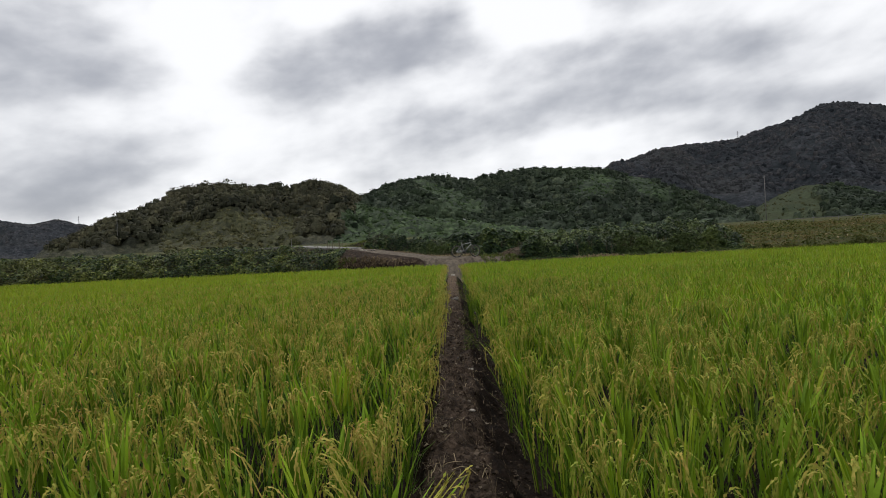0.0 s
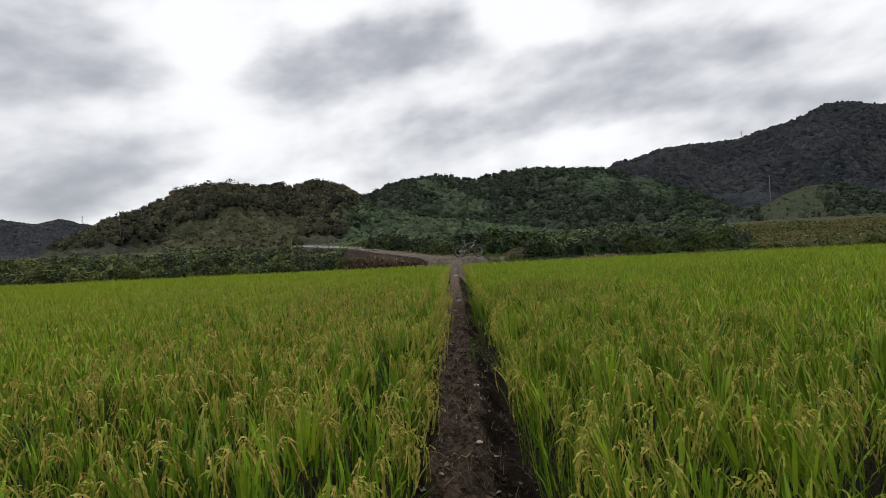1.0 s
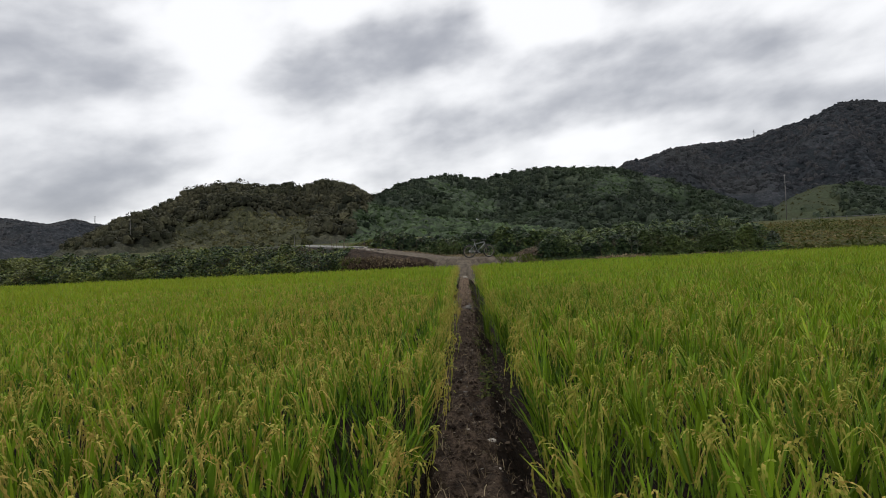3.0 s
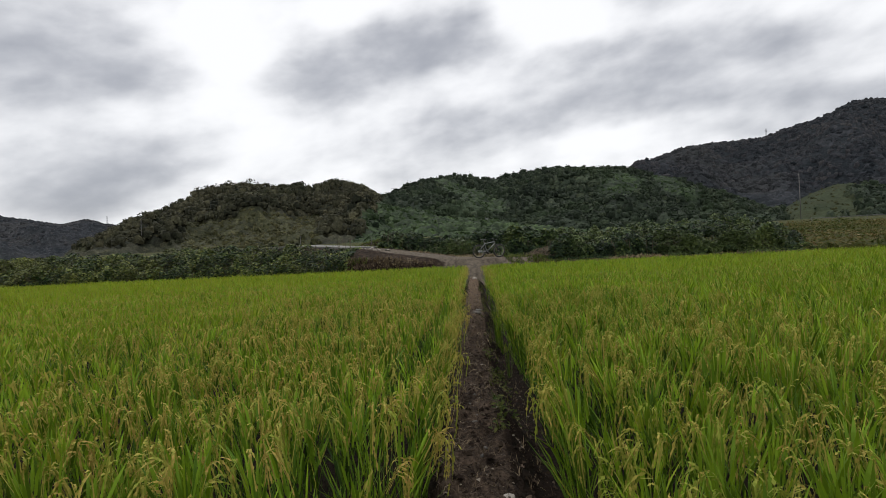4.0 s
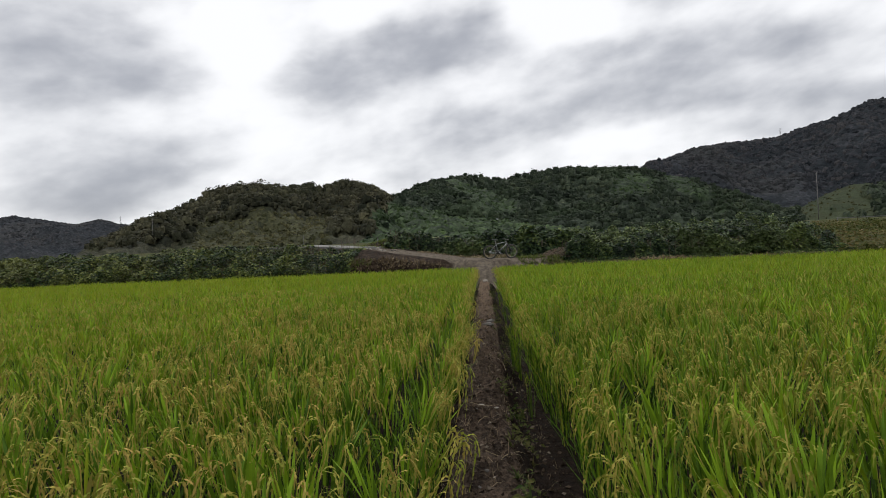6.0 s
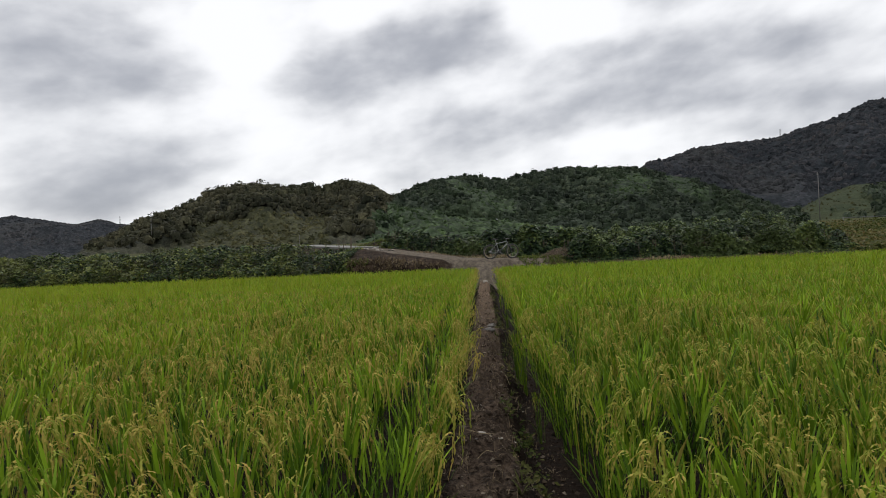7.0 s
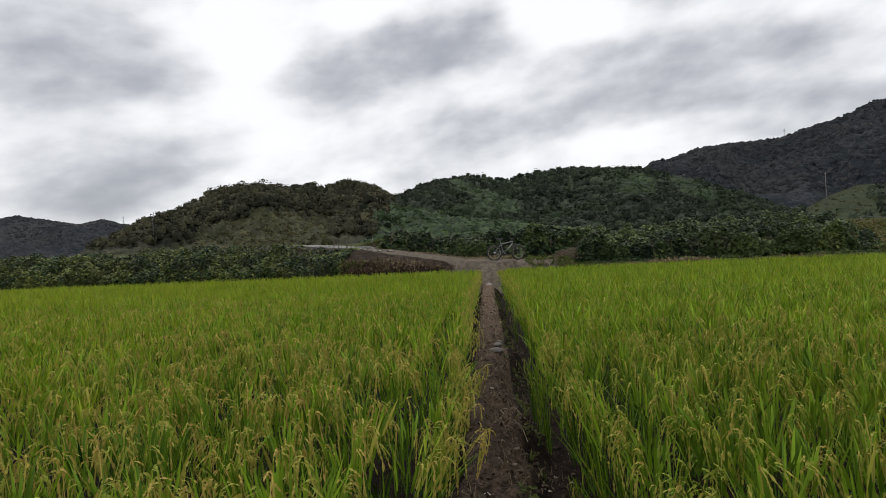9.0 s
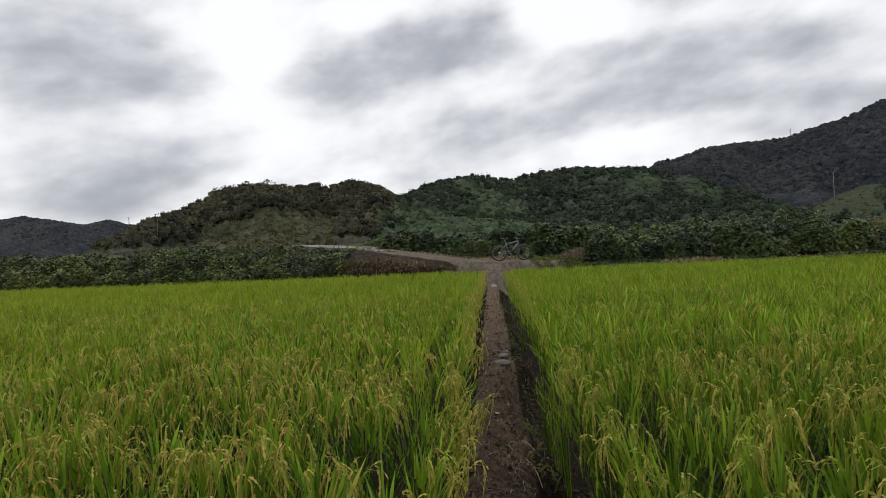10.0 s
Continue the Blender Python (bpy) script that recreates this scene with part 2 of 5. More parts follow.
M_BLACK = plain_material("black_paint", (0.012, 0.012, 0.013), (0.03, 0.03, 0.03), 25.0, 0.4)
M_VINYL = plain_material("saddle_vinyl", (0.014, 0.014, 0.014), (0.04, 0.038, 0.036), 40.0, 0.6)
M_GALV = plain_material("galvanised_steel", (0.16, 0.165, 0.17), (0.27, 0.275, 0.28), 3.0, 0.5, 0.5)
M_WHITE = plain_material("white_paint", (0.66, 0.66, 0.64), (0.8, 0.8, 0.78), 4.0, 0.6)
M_MEADOW = leaf_material("meadow_grass", [(0.0, (0.018, 0.025, 0.014)), (0.5, (0.031, 0.040, 0.022)), (1.0, (0.046, 0.055, 0.030))], 0.9, 0.1, 0.4, (0.040, 0.042, 0.022), 0.03, 0.03, 3.5, 0.4)


# ---- mesh helpers ----
def mesh_of(name, verts, faces, mats, tint=None, index=None, extra=None, smooth=False):
    """A mesh from arrays: verts (n, 3), faces (m, 3 or 4), a tint for each face, a material index for each face."""
    me = bpy.data.meshes.new(name)
    verts, faces = np.asarray(verts, np.float32), np.asarray(faces, np.int32)
    n, k = faces.shape
    me.vertices.add(len(verts))
    me.vertices.foreach_set("co", verts.ravel())
    me.loops.add(n * k)
    me.loops.foreach_set("vertex_index", faces.ravel())
    me.polygons.add(n)
    me.polygons.foreach_set("loop_start", np.arange(0, n * k, k, dtype=np.int32))
    if index is not None:
        me.polygons.foreach_set("material_index", np.asarray(index, np.int32))
    me.polygons.foreach_set("use_smooth", np.full(n, smooth))
    me.update(calc_edges=True)
    if tint is not None:
        me.attributes.new("tint", "FLOAT", "FACE").data.foreach_set("value", np.asarray(tint, np.float32))
    for key, values in (extra or {}).items():
        me.attributes.new(key, "FLOAT", "POINT").data.foreach_set("value", np.asarray(values, np.float32))
    for m in mats:
        me.materials.append(m)
    return me


def strips(points, sides):
    """Ribbons: points (n, k, 3) along each, sides (n, k, 3) half widths. Returns verts and quads."""
    n, k, _ = points.shape
    verts = np.stack([points - sides, points + sides], 2).reshape(-1, 3)
    base = (np.arange(n)[:, None] * k + np.arange(k - 1)[None, :]).reshape(-1) * 2
    return verts, np.stack([base, base + 1, base + 3, base + 2], 1)


def join(parts):
    """Joins (verts, quads, tint, index) tuples."""
    vs, fs, ts, ix, at = [], [], [], [], 0
    for v, f, t, i in parts:
        vs.append(v), fs.append(f + at), ts.append(np.broadcast_to(t, len(f))), ix.append(np.broadcast_to(i, len(f)))
        at += len(v)
    return np.concatenate(vs), np.concatenate(fs), np.concatenate(ts), np.concatenate(ix)


def scatter(protos, xyz, spin, size, which, tint_shift, lean=None):
    """Copies of prototype plants, joined: one row of xyz, spin, size and tint_shift for each."""
    parts = []
    for k, (v, f, t, i) in enumerate(protos):
        pick = np.nonzero(which == k)[0]
        if not len(pick):
            continue
        c, s, z = np.cos(spin[pick])[:, None], np.sin(spin[pick])[:, None], size[pick][:, None]
        px, py, pz = v[None, :, 0] * z, v[None, :, 1] * z, v[None, :, 2] * z
        out = np.stack([px * c - py * s, px * s + py * c, pz], 2)
        if lean is not None:
            out[:, :, :2] += lean[pick][:, None, :] * (pz ** 2)[:, :, None]
        out += xyz[pick][:, None, :]
        faces = (f[None] + (np.arange(len(pick)) * len(v))[:, None, None]).reshape(-1, 4)
        limit = np.where((i == 0) & (t < 0.9), 0.84, 1.0)
        tint = np.clip(t[None] + tint_shift[pick][:, None] * np.where(i == 0, 1.0, 0.35)[None], 0, limit[None]).reshape(-1)
        parts.append((out.reshape(-1, 3), faces, tint, np.tile(i, len(pick))))
    return join(parts)


def part(name, bm, mat, parent, label="", smooth=True):
    """Links a bmesh as one mesh object under a thing or under a part."""
    me = bpy.data.meshes.new(name)
    for f in bm.faces:
        f.smooth = smooth
    bm.to_mesh(me)
    bm.free()
    me.materials.append(mat)
    ob = new(name, me)
    ob.parent = parent
    return tagged(ob, label)


def unit_rows(v):
    return v / np.linalg.norm(v, axis=-1, keepdims=True)


def smooth(a, b, v):
    t = np.clip((np.asarray(v, float) - a) / (b - a), 0, 1)
    return t * t * (3 - 2 * t)


def value_noise(x, y, seed=0):
    """Smooth noise in -1..1 on arrays."""
    x, y = np.asarray(x, float), np.asarray(y, float)
    xi, yi = np.floor(x).astype(np.int64), np.floor(y).astype(np.int64)
    fx, fy = x - xi, y - yi
    fx, fy = fx * fx * (3 - 2 * fx), fy * fy * (3 - 2 * fy)

    def corner(a, b):
        h = (a * 374761393 + b * 668265263 + seed * 974634777) & 0xFFFFFFFF
        h = ((h ^ (h >> 13)) * 1274126177) & 0xFFFFFFFF
        return ((h ^ (h >> 16)) & 0xFFFF) / 32767.5 - 1
    low = corner(xi, yi) * (1 - fx) + corner(xi + 1, yi) * fx
    high = corner(xi, yi + 1) * (1 - fx) + corner(xi + 1, yi + 1) * fx
    return low * (1 - fy) + high * fy


def fbm(x, y, seed=0, octaves=4):
    total, gain = 0, 0.5
    for k in range(octaves):
        total = total + gain * value_noise(x * 2 ** k, y * 2 ** k, seed + k)
        gain *= 0.5
    return total


# ---- the ground: paddies, the bund with its footpath, the track, the land behind ----
PATH_Z, FIELD_END = 0.33, 33.0
TRACK = np.array([(2.2, 34.9, 1.18), (1.0, 35.0, 1.22), (-1.5, 35.7, 1.33), (-3.2, 36.6, 1.61), (-5.0, 37.8, 1.85), (-6.5, 39.0, 2.05), (-11.0, 42.5, 2.40), (-22.0, 50.0, 2.3), (-40.0, 58.0, 2.3)])


def track_near(x, y):
    """Distance from the track's middle line, and the line's height there."""
    best, height = np.full(np.shape(x), 1e9), np.zeros(np.shape(x))
    for a, b in zip(TRACK[:-1], TRACK[1:]):
        d = b - a
        t = np.clip(((x - a[0]) * d[0] + (y - a[1]) * d[1]) / (d[0] ** 2 + d[1] ** 2), 0, 1)
        r = np.hypot(x - a[0] - t * d[0], y - a[1] - t * d[1])
        height = np.where(r < best, a[2] + t * d[2], height)
        best = np.minimum(best, r)
    return best, height


def land(x, y):
    """The height of the land beyond the field."""
    rise = 1.02 + 0.07 * np.clip(y - 34.5, 0, 8) + 0.03 * np.clip(y - 42.5, 0, 60)
    left = smooth(-0.7, -5.5, x)
    rise = rise + 0.5 * left * smooth(33.5, 37.5, y) + 0.5 * left * smooth(33, 34.4, y) * smooth(-8.5, -6.0, x) * (1 - 0.75 * smooth(37.4, 39.0, y) * smooth(-6.0, -4.6, x))
    right = smooth(18, 24, x)
    rise = rise + right * smooth(36, 58, y) * (0.5 + 0.35 * smooth(28, 62, x))
    rise = rise - 0.32 * (1 - smooth(33.6, 36, y)) * (smooth(-6.2, -7.2, x) + 0.5 * smooth(2.5, 4.0, x))
    far = np.clip(y - 100, 0, 1e9)
    return rise + 0.02 * far * np.exp(-far / 2500)


def height(x, y):
    x, y = np.asarray(x, float), np.asarray(y, float)
    wob = 0.05 * value_noise(x * 0 + 3, y * 0.9, 5) + 0.06 * value_noise(x * 4, y * 3.3, 6) + 0.04 * value_noise(x * 9, y * 9, 7)
    bund = smooth(-0.34, -0.2, x + wob) * (1 - smooth(0.10, 0.40, x + wob + 0.09 * value_noise(x * 0, y * 1.7, 8)))
    z = bund * PATH_Z + 0.02 * fbm(x * 2, y * 2, 3)
    z = z + bund * 0.06 * fbm(x * 5, y * 5, 11) + (0.5 + bund) * 0.045 * fbm(x * 13, y * 13, 12)
    behind = land(x, y)
    near, line = track_near(x, y)
    on = 1 - smooth(1.4, 2.0, near)
    behind = behind * (1 - on) + line * on
    behind = behind + 0.03 * fbm(x * 1.5, y * 1.5, 21)
    off = np.abs(x - 0.2)
    ramp_on = 1 - smooth(0.8, 1.5, off)
    edge = (FIELD_END - 0.1 + 0.25 * fbm(x * 0.7, y * 0 + 1, 31)) * (1 - ramp_on) + (31.2 + 1.2 * smooth(0.45, 0.85, off)) * ramp_on
    gentle = 0.75 + 1.7 * smooth(-3.2, -1.0, x) * smooth(6.0, 2.0, x)
    up = smooth(0, 1, (y - edge) / (gentle * (1 - ramp_on) + (2.3 - 0.9 * smooth(0.45, 0.85, off)) * ramp_on))
    return z * (1 - up) + behind * up


def axis(*runs):
    """Grid lines from (start, end, step) runs."""
    return np.unique(np.round(np.concatenate([np.arange(a, b, s) for a, b, s in runs]), 3))


def build_ground():
    xs = axis((-4000, -400, 400), (-400, -60, 40), (-60, -12, 3), (-12, -1, 0.5), (-1, -0.45, 0.14), (-0.45, 0.7, 0.035), (0.7, 1.2, 0.12), (1.2, 8, 0.4), (8, 60, 2.5), (60, 400, 40), (400, 4001, 400))
    ys = axis((-400, -20, 40), (-20, 1.5, 0.8), (1.5, 13, 0.05), (13, 31, 0.16), (31, 42, 0.16), (42, 70, 1.2), (70, 200, 10), (200, 900, 50), (900, 4401, 250))
    X, Y = np.meshgrid(xs, ys)
    Z = height(X, Y)
    n, m = len(ys), len(xs)
    grid = np.arange(n * m).reshape(n, m)
    faces = np.stack([grid[:-1, :-1], grid[:-1, 1:], grid[1:, 1:], grid[1:, :-1]], -1).reshape(-1, 4)
    near, _ = track_near(X, Y)
    wide = 1.25 + 0.25 * fbm(X * 0.6, Y * 0.6, 41)
    ramp_part = np.maximum(np.exp(-((X - 0.15) / 0.62) ** 4) * smooth(30.6, 31.4, Y), np.exp(-((X - 0.4 + 0.3 * fbm(X, Y, 43)) / 2.1) ** 4) * smooth(32.0, 33.2, Y)) * (1 - smooth(35.5, 36.5, Y))
    road = np.maximum(1 - smooth(wide - 0.35, wide + 0.25, near), ramp_part) * smooth(29, 31.5, Y)
    tread = smooth(-0.28, -0.14, X) * (1 - smooth(0.14, 0.27, X)) * (1 - smooth(30.5, 31.5, Y))
    beyond = smooth(FIELD_END + 0.3, FIELD_END + 1.2, Y)
    turf = beyond * np.maximum(smooth(2.0, 3.2, near), 0)
    turf = np.where((X < 0) & (X > -8) & (Y < 36.5), turf * 0.2, turf)
    turf = np.maximum(turf, smooth(1.5, 2.4, X) * smooth(FIELD_END - 0.4, FIELD_END, Y))
    turf = np.maximum(turf, smooth(-6.0, -7.0, X) * smooth(FIELD_END - 0.4, FIELD_END, Y) * (near > 2.2))
    bank = smooth(FIELD_END - 0.4, FIELD_END, Y) * (1 - smooth(44, 48, Y) * 0.9)
    extra = {"dry": smooth(9, 26, Y).ravel(), "road": road.ravel(), "tread": tread.ravel(), "turf": turf.ravel(), "bank": bank.ravel()}
    me = mesh_of("ground", np.stack([X, Y, Z], -1).reshape(-1, 3), faces, [M_GROUND], None, None, extra, True)
    return tagged(new("ground", me), "muddy paddy ground with a trodden earth path and track", "ground", kind="structure")


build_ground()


# ---- hills ----
def domes(x, y, cell, seed):
    """Rounded tree crowns packed side by side: 0 between them, up to 1 on their tops; and a tint of its own for each."""
    gx, gy = np.floor(x / cell).astype(np.int64), np.floor(y / cell).astype(np.int64)
    best, own = np.zeros(np.shape(x)), np.zeros(np.shape(x))
    for dx in (-1, 0, 1):
        for dy in (-1, 0, 1):
            a, b = gx + dx, gy + dy

            def hashed(k):
                h = (a * 374761393 + b * 668265263 + (seed * 7 + k) * 974634777) & 0xFFFFFFFF
                h = ((h ^ (h >> 13)) * 1274126177) & 0xFFFFFFFF
                return ((h ^ (h >> 16)) & 0xFFFF) / 65535.0
            px, py, tall, wide = (a + hashed(1)) * cell, (b + hashed(2)) * cell, 0.4 + 0.6 * hashed(3), 0.5 + 0.22 * hashed(4)
            d2 = ((x - px) ** 2 + (y - py) ** 2) / (wide * cell) ** 2
            rise = tall * np.sqrt(np.clip(1 - d2, 0, 1))
            own = np.where(rise > best, hashed(5) - 0.5, own)
            best = np.maximum(best, rise)
    return best, own


class Hill:
    """A wooded hill. Its crest line (across and up, both over its depth) falls away to the front and the back;
    cover(u, y, rise) gives the height of the growth, its tint and its material's index."""

    def __init__(self, name, label, depth, front, back, crest, seed, mats, step, cell, cover, rough=0.05, bush=1.0, ridges=0.0):
        self.bush, self.ridges = bush, ridges
        self.depth, self.front, self.back, self.seed, self.rough, self.cell, self.cover = depth, front, back, seed, rough, cell, cover
        self.cu, self.cs = np.array([c[0] for c in crest]), np.array([c[1] for c in crest])
        self.foot, self.sunk = float(height(0.0, front)), 0.02 * cell
        us, ys = np.arange(self.cu[0], self.cu[-1], step / depth), np.arange(front, back + step, step)
        U, Y = np.meshgrid(us, ys)
        X = U * Y
        n, m = X.shape
        grid = np.arange(n * m).reshape(n, m)
        faces = np.stack([grid[:-1, :-1], grid[:-1, 1:], grid[1:, 1:], grid[1:, :-1]], -1).reshape(-1, 4)
        Z, tint, index = self.canopy(X, Y)
        r = np.random.default_rng(seed)
        grain = r.normal(0, 0.05, tint.shape)
        ruffle = 0.06 * step
        X, Y, Z = X + r.normal(0, ruffle, X.shape), Y + r.normal(0, ruffle, X.shape), Z + r.normal(0, ruffle, X.shape)
        mid = slice(0, -1)
        me = mesh_of(name, np.stack([X, Y, Z], -1).reshape(-1, 3), faces, mats, np.clip(tint + grain, 0, 1)[mid, mid].ravel(), index[mid, mid].ravel(), smooth=True)
        tagged(new(name, me), label, "hill", kind="structure")

    def bare(self, x, y):
        u = x / np.maximum(y, 1.0)
        ahead = np.clip((y - self.front) / (self.depth - self.front), 0, 1)
        behind = np.clip((y - self.depth) / (self.back - self.depth), 0, 1)
        crest_z = np.interp(u, self.cu, self.cs) * self.depth + 1.6 - self.sunk
        fall = (0.75 * ahead + 0.25 * ahead ** 2) * (1 - smooth(0, 1, behind) * 0.7)
        folds = fbm(u * 11 + self.seed, y / self.depth * 8, self.seed, 2 if self.depth > 1000 else 4) * self.rough * self.depth * np.sin(np.pi * ahead) ** 0.8 * 0.75
        if self.ridges:
            # spurs and gullies that run down the slope, aslant
            spur = value_noise(u * 9 + 3.0 * y / self.depth, y / self.depth * 3.0, self.seed + 90) + 0.5 * value_noise(u * 21 + 5.0 * y / self.depth, y / self.depth * 7.0, self.seed + 91)
            folds = folds + self.ridges * self.depth * spur * np.sin(np.pi * ahead ** 1.3) ** 0.8
        return self.foot - 2 + (np.maximum(crest_z - self.foot, 0) + 2) * fall + folds * smooth(self.foot, self.foot + 0.02 * self.depth, crest_z)

    def canopy(self, x, y):
        z = self.bare(x, y)
        tall, tint, index = self.cover(x / y, y, (z - 1.6) / y)
        tall = tall * smooth(self.front + 2, self.front + 30, y)
        crown, own = domes(x, y, self.cell, self.seed)
        crown = np.maximum(crown, 0.16)
        twig, bush = domes(x, y, self.cell * 0.38, self.seed + 50)
        spray, leaf = domes(x, y, self.cell * 0.18, self.seed + 70)
        bushes = (0.24 * twig + 0.12 * spray) * self.cell * self.bush * smooth(0.5, 2.0, tall)
        return z + tall * crown * 0.9 + bushes, tint + 0.5 * own + 0.32 * bush + 0.16 * leaf + 0.22 * fbm(x / y * 16, y * 14 / self.depth, self.seed + 60, 3), index


def crown_protos(count, clumps, spread, seed):
    """Tree crowns of many leaf clumps: small tilted quads on an uneven dome, with a trunk ribbon."""
    r = np.random.default_rng(seed)
    protos = []
    for _ in range(count):
        lobes = r.normal(0, 1, (5, 3)) * (0.42, 0.42, 0.22) + (0, 0, 0.62)
        size = r.uniform(0.38, 0.62, 5)
        pick = r.integers(0, 5, clumps)
        d = r.normal(0, 1, (clumps, 3))
        d[:, 2] = np.abs(d[:, 2]) * 1.1 - 0.25
        d /= np.linalg.norm(d, axis=1, keepdims=True)
        at = lobes[pick] + d * (size[pick] * r.uniform(0.75, 1.08, clumps))[:, None]
        face = d * (1, 1, 1.3) + r.normal(0, 0.3, (clumps, 3))
        face /= np.linalg.norm(face, axis=1, keepdims=True)
        a = np.cross(face, r.normal(0, 1, (clumps, 3)))
        a /= np.linalg.norm(a, axis=1, keepdims=True)
        b = np.cross(face, a)
        w = (spread * r.uniform(0.6, 1.3, clumps))[:, None]
        a, b = a * w, b * w * r.uniform(0.5, 0.9, (clumps, 1))
        verts = np.stack([at - a, at - b * 0.8 + a * 0.1, at + a, at + b], 1).reshape(-1, 3)
        tint = np.clip(0.35 + r.normal(0, 0.13, clumps), 0, 1)
        tv, tf = strips(np.array([[(0, 0, -0.6), (0.02, 0, 0.2), (0, 0.02, 0.6)]]), np.array([[(0.05, 0, 0), (0.04, 0, 0), (0.02, 0, 0)]]))
        protos.append(join([(verts, np.arange(clumps * 4).reshape(-1, 4), tint, 0), (tv, tf, np.zeros(len(tf)), 1)]))
    return protos


def lobed_crowns(count, around, rings, lobes, seed, tufts=0, tuft=0.16):
    """Far tree crowns: closed canopies of several rounded boughs, with small tufts of leaves standing out of them."""
    r = np.random.default_rng(seed)
    protos = []
    for _ in range(count):
        c = unit_rows(r.normal(0, 1, (lobes, 3)) * (1, 1, 0.7)) * r.uniform(0.35, 0.62, (lobes, 1))
        c[:, 2] = np.abs(c[:, 2]) * 0.9
        s = np.linalg.norm(c, axis=1) + r.uniform(0.06, 0.36, lobes)
        tilt = np.concatenate([np.linspace(2.0, 0.85 if rings == 2 else 0.28, rings), [0.0]])
        a = np.linspace(0, 2 * math.pi, around, endpoint=False)
        T, A = np.meshgrid(tilt, a, indexing="ij")
        A = A + 0.25 * (np.arange(rings + 1) % 2)[:, None]
        d = np.stack([np.sin(T) * np.cos(A), np.sin(T) * np.sin(A), np.cos(T)], -1)
        along = d @ c.T
        far = along + np.sqrt(np.clip(along ** 2 - (c ** 2).sum(1) + s ** 2, 0, None))
        rad = far.max(-1) * (0.88 if tufts else 1.0) * (1 + r.normal(0, 0.06, T.shape))
        rad[-1] = rad[-1].mean()
        stretch = np.array([r.uniform(0.75, 1.4), r.uniform(0.75, 1.1), r.uniform(0.65, 1.15)])
        verts = (d * rad[..., None]).reshape(-1, 3) * stretch + (0, 0, 0.2)
        grid = np.arange((rings + 1) * around).reshape(rings + 1, around)
        faces = np.stack([grid[:-1], np.roll(grid[:-1], -1, 1), np.roll(grid[1:], -1, 1), grid[1:]], -1).reshape(-1, 4)
        pieces = [(verts, faces, np.clip(0.42 + r.normal(0, 0.06, len(faces)), 0, 1), 0)]
        if tufts:
            e = unit_rows(r.normal(0, 1, (tufts, 3)) + (0, 0, 0.45))
            along = e @ c.T
            reach = (along + np.sqrt(np.clip(along ** 2 - (c ** 2).sum(1) + s ** 2, 0, None))).max(-1) * r.uniform(0.96, 1.12, tufts)
            at = e * reach[:, None] * stretch + (0, 0, 0.2)
            face = unit_rows(e + (0, 0, 0.35) + r.normal(0, 0.2, (tufts, 3)))
            a = unit_rows(np.cross(face, r.normal(0, 1, (tufts, 3)))) * (tuft * r.uniform(0.6, 1.3, (tufts, 1)))
            b = np.cross(face, a) * r.uniform(0.6, 1.0, (tufts, 1))
            tv = np.stack([at - a - 0.4 * b, at + 0.5 * a - b, at + a + 0.4 * b, at - 0.5 * a + b], 1).reshape(-1, 3)
            pieces.append((tv, np.arange(tufts * 4).reshape(-1, 4), np.clip(r.normal(0.42, 0.09, tufts), 0, 1), 0))
        protos.append(join(pieces))
    return protos


CROWNS = crown_protos(8, 110, 0.17, 3)
TREES = lobed_crowns(14, 8, 2, 4, 4, 18, 0.23)
FAR_TREES = lobed_crowns(14, 8, 2, 4, 6, 11, 0.23)
SHRUBS = lobed_crowns(8, 6, 2, 4, 5, 10, 0.28)
MOUNT_TREES = lobed_crowns(12, 6, 2, 3, 8)


def woods(name, label, rise_of, region, spacing, size, protos, mat, seed, keep=None, tint=0.0, sink=0.1, low=0.018):
    """Single crowns on a hill, with jittered spacing."""
    r = np.random.default_rng(seed)
    x0, x1, y0, y1 = region
    X, Y = np.meshgrid(np.arange(x0, x1, spacing), np.arange(y0, y1, spacing))
    X = (X + r.uniform(-0.5, 0.5, X.shape) * spacing).ravel()
    Y = (Y + r.uniform(-0.5, 0.5, Y.shape) * spacing).ravel()
    Z = rise_of(X, Y)
    ok = ((Z - 1.6) / Y > low) & (np.abs(X / Y - 0.02) < 0.86)
    if keep is not None:
        ok &= keep(X, Y, Z, r)
    X, Y, Z = X[ok], Y[ok], Z[ok]
    n = len(X)
    scale = size * (0.45 + 1.1 * r.random(n) ** 1.5)
    v, f, t, i = scatter(protos, np.stack([X, Y, Z - sink * scale], 1), r.uniform(0, 6.28, n), scale, r.integers(0, len(protos), n),
                         r.normal(tint, 0.17, n) + 0.4 * fbm(X / Y * 14, Y * 0.012, seed, 3))
    return tagged(new(name, mesh_of(name, v, f, [mat, M_BARK], t, i, None, True)), label, "trees", kind="stuff")


def left_cover(u, y, rise):
    """Trees on the crest, olive scrub on the open front, creeper on the flank."""
    edge = 0.012 * value_noise(u * 60, y * 0.03, 8)
    scrub = smooth(-0.52, -0.46, u) * (1 - smooth(-0.268, -0.238, u + edge)) * (1 - smooth(0.084, 0.094, rise + 0.22 * np.abs(u + 0.37) + edge))
    flank = smooth(0.0, 0.03, u + 0.155 + (0.11 - rise) * 0.7 + 1.6 * edge)
    tall = 2.6 * (1 - scrub) * (1 - flank) + 1.6 * scrub + 2.0 * flank
    return tall, 0.30 + 0.05 * scrub + 0.1 * flank, np.where(flank > 0.5, 1, np.where(scrub > 0.5, 2, 0))


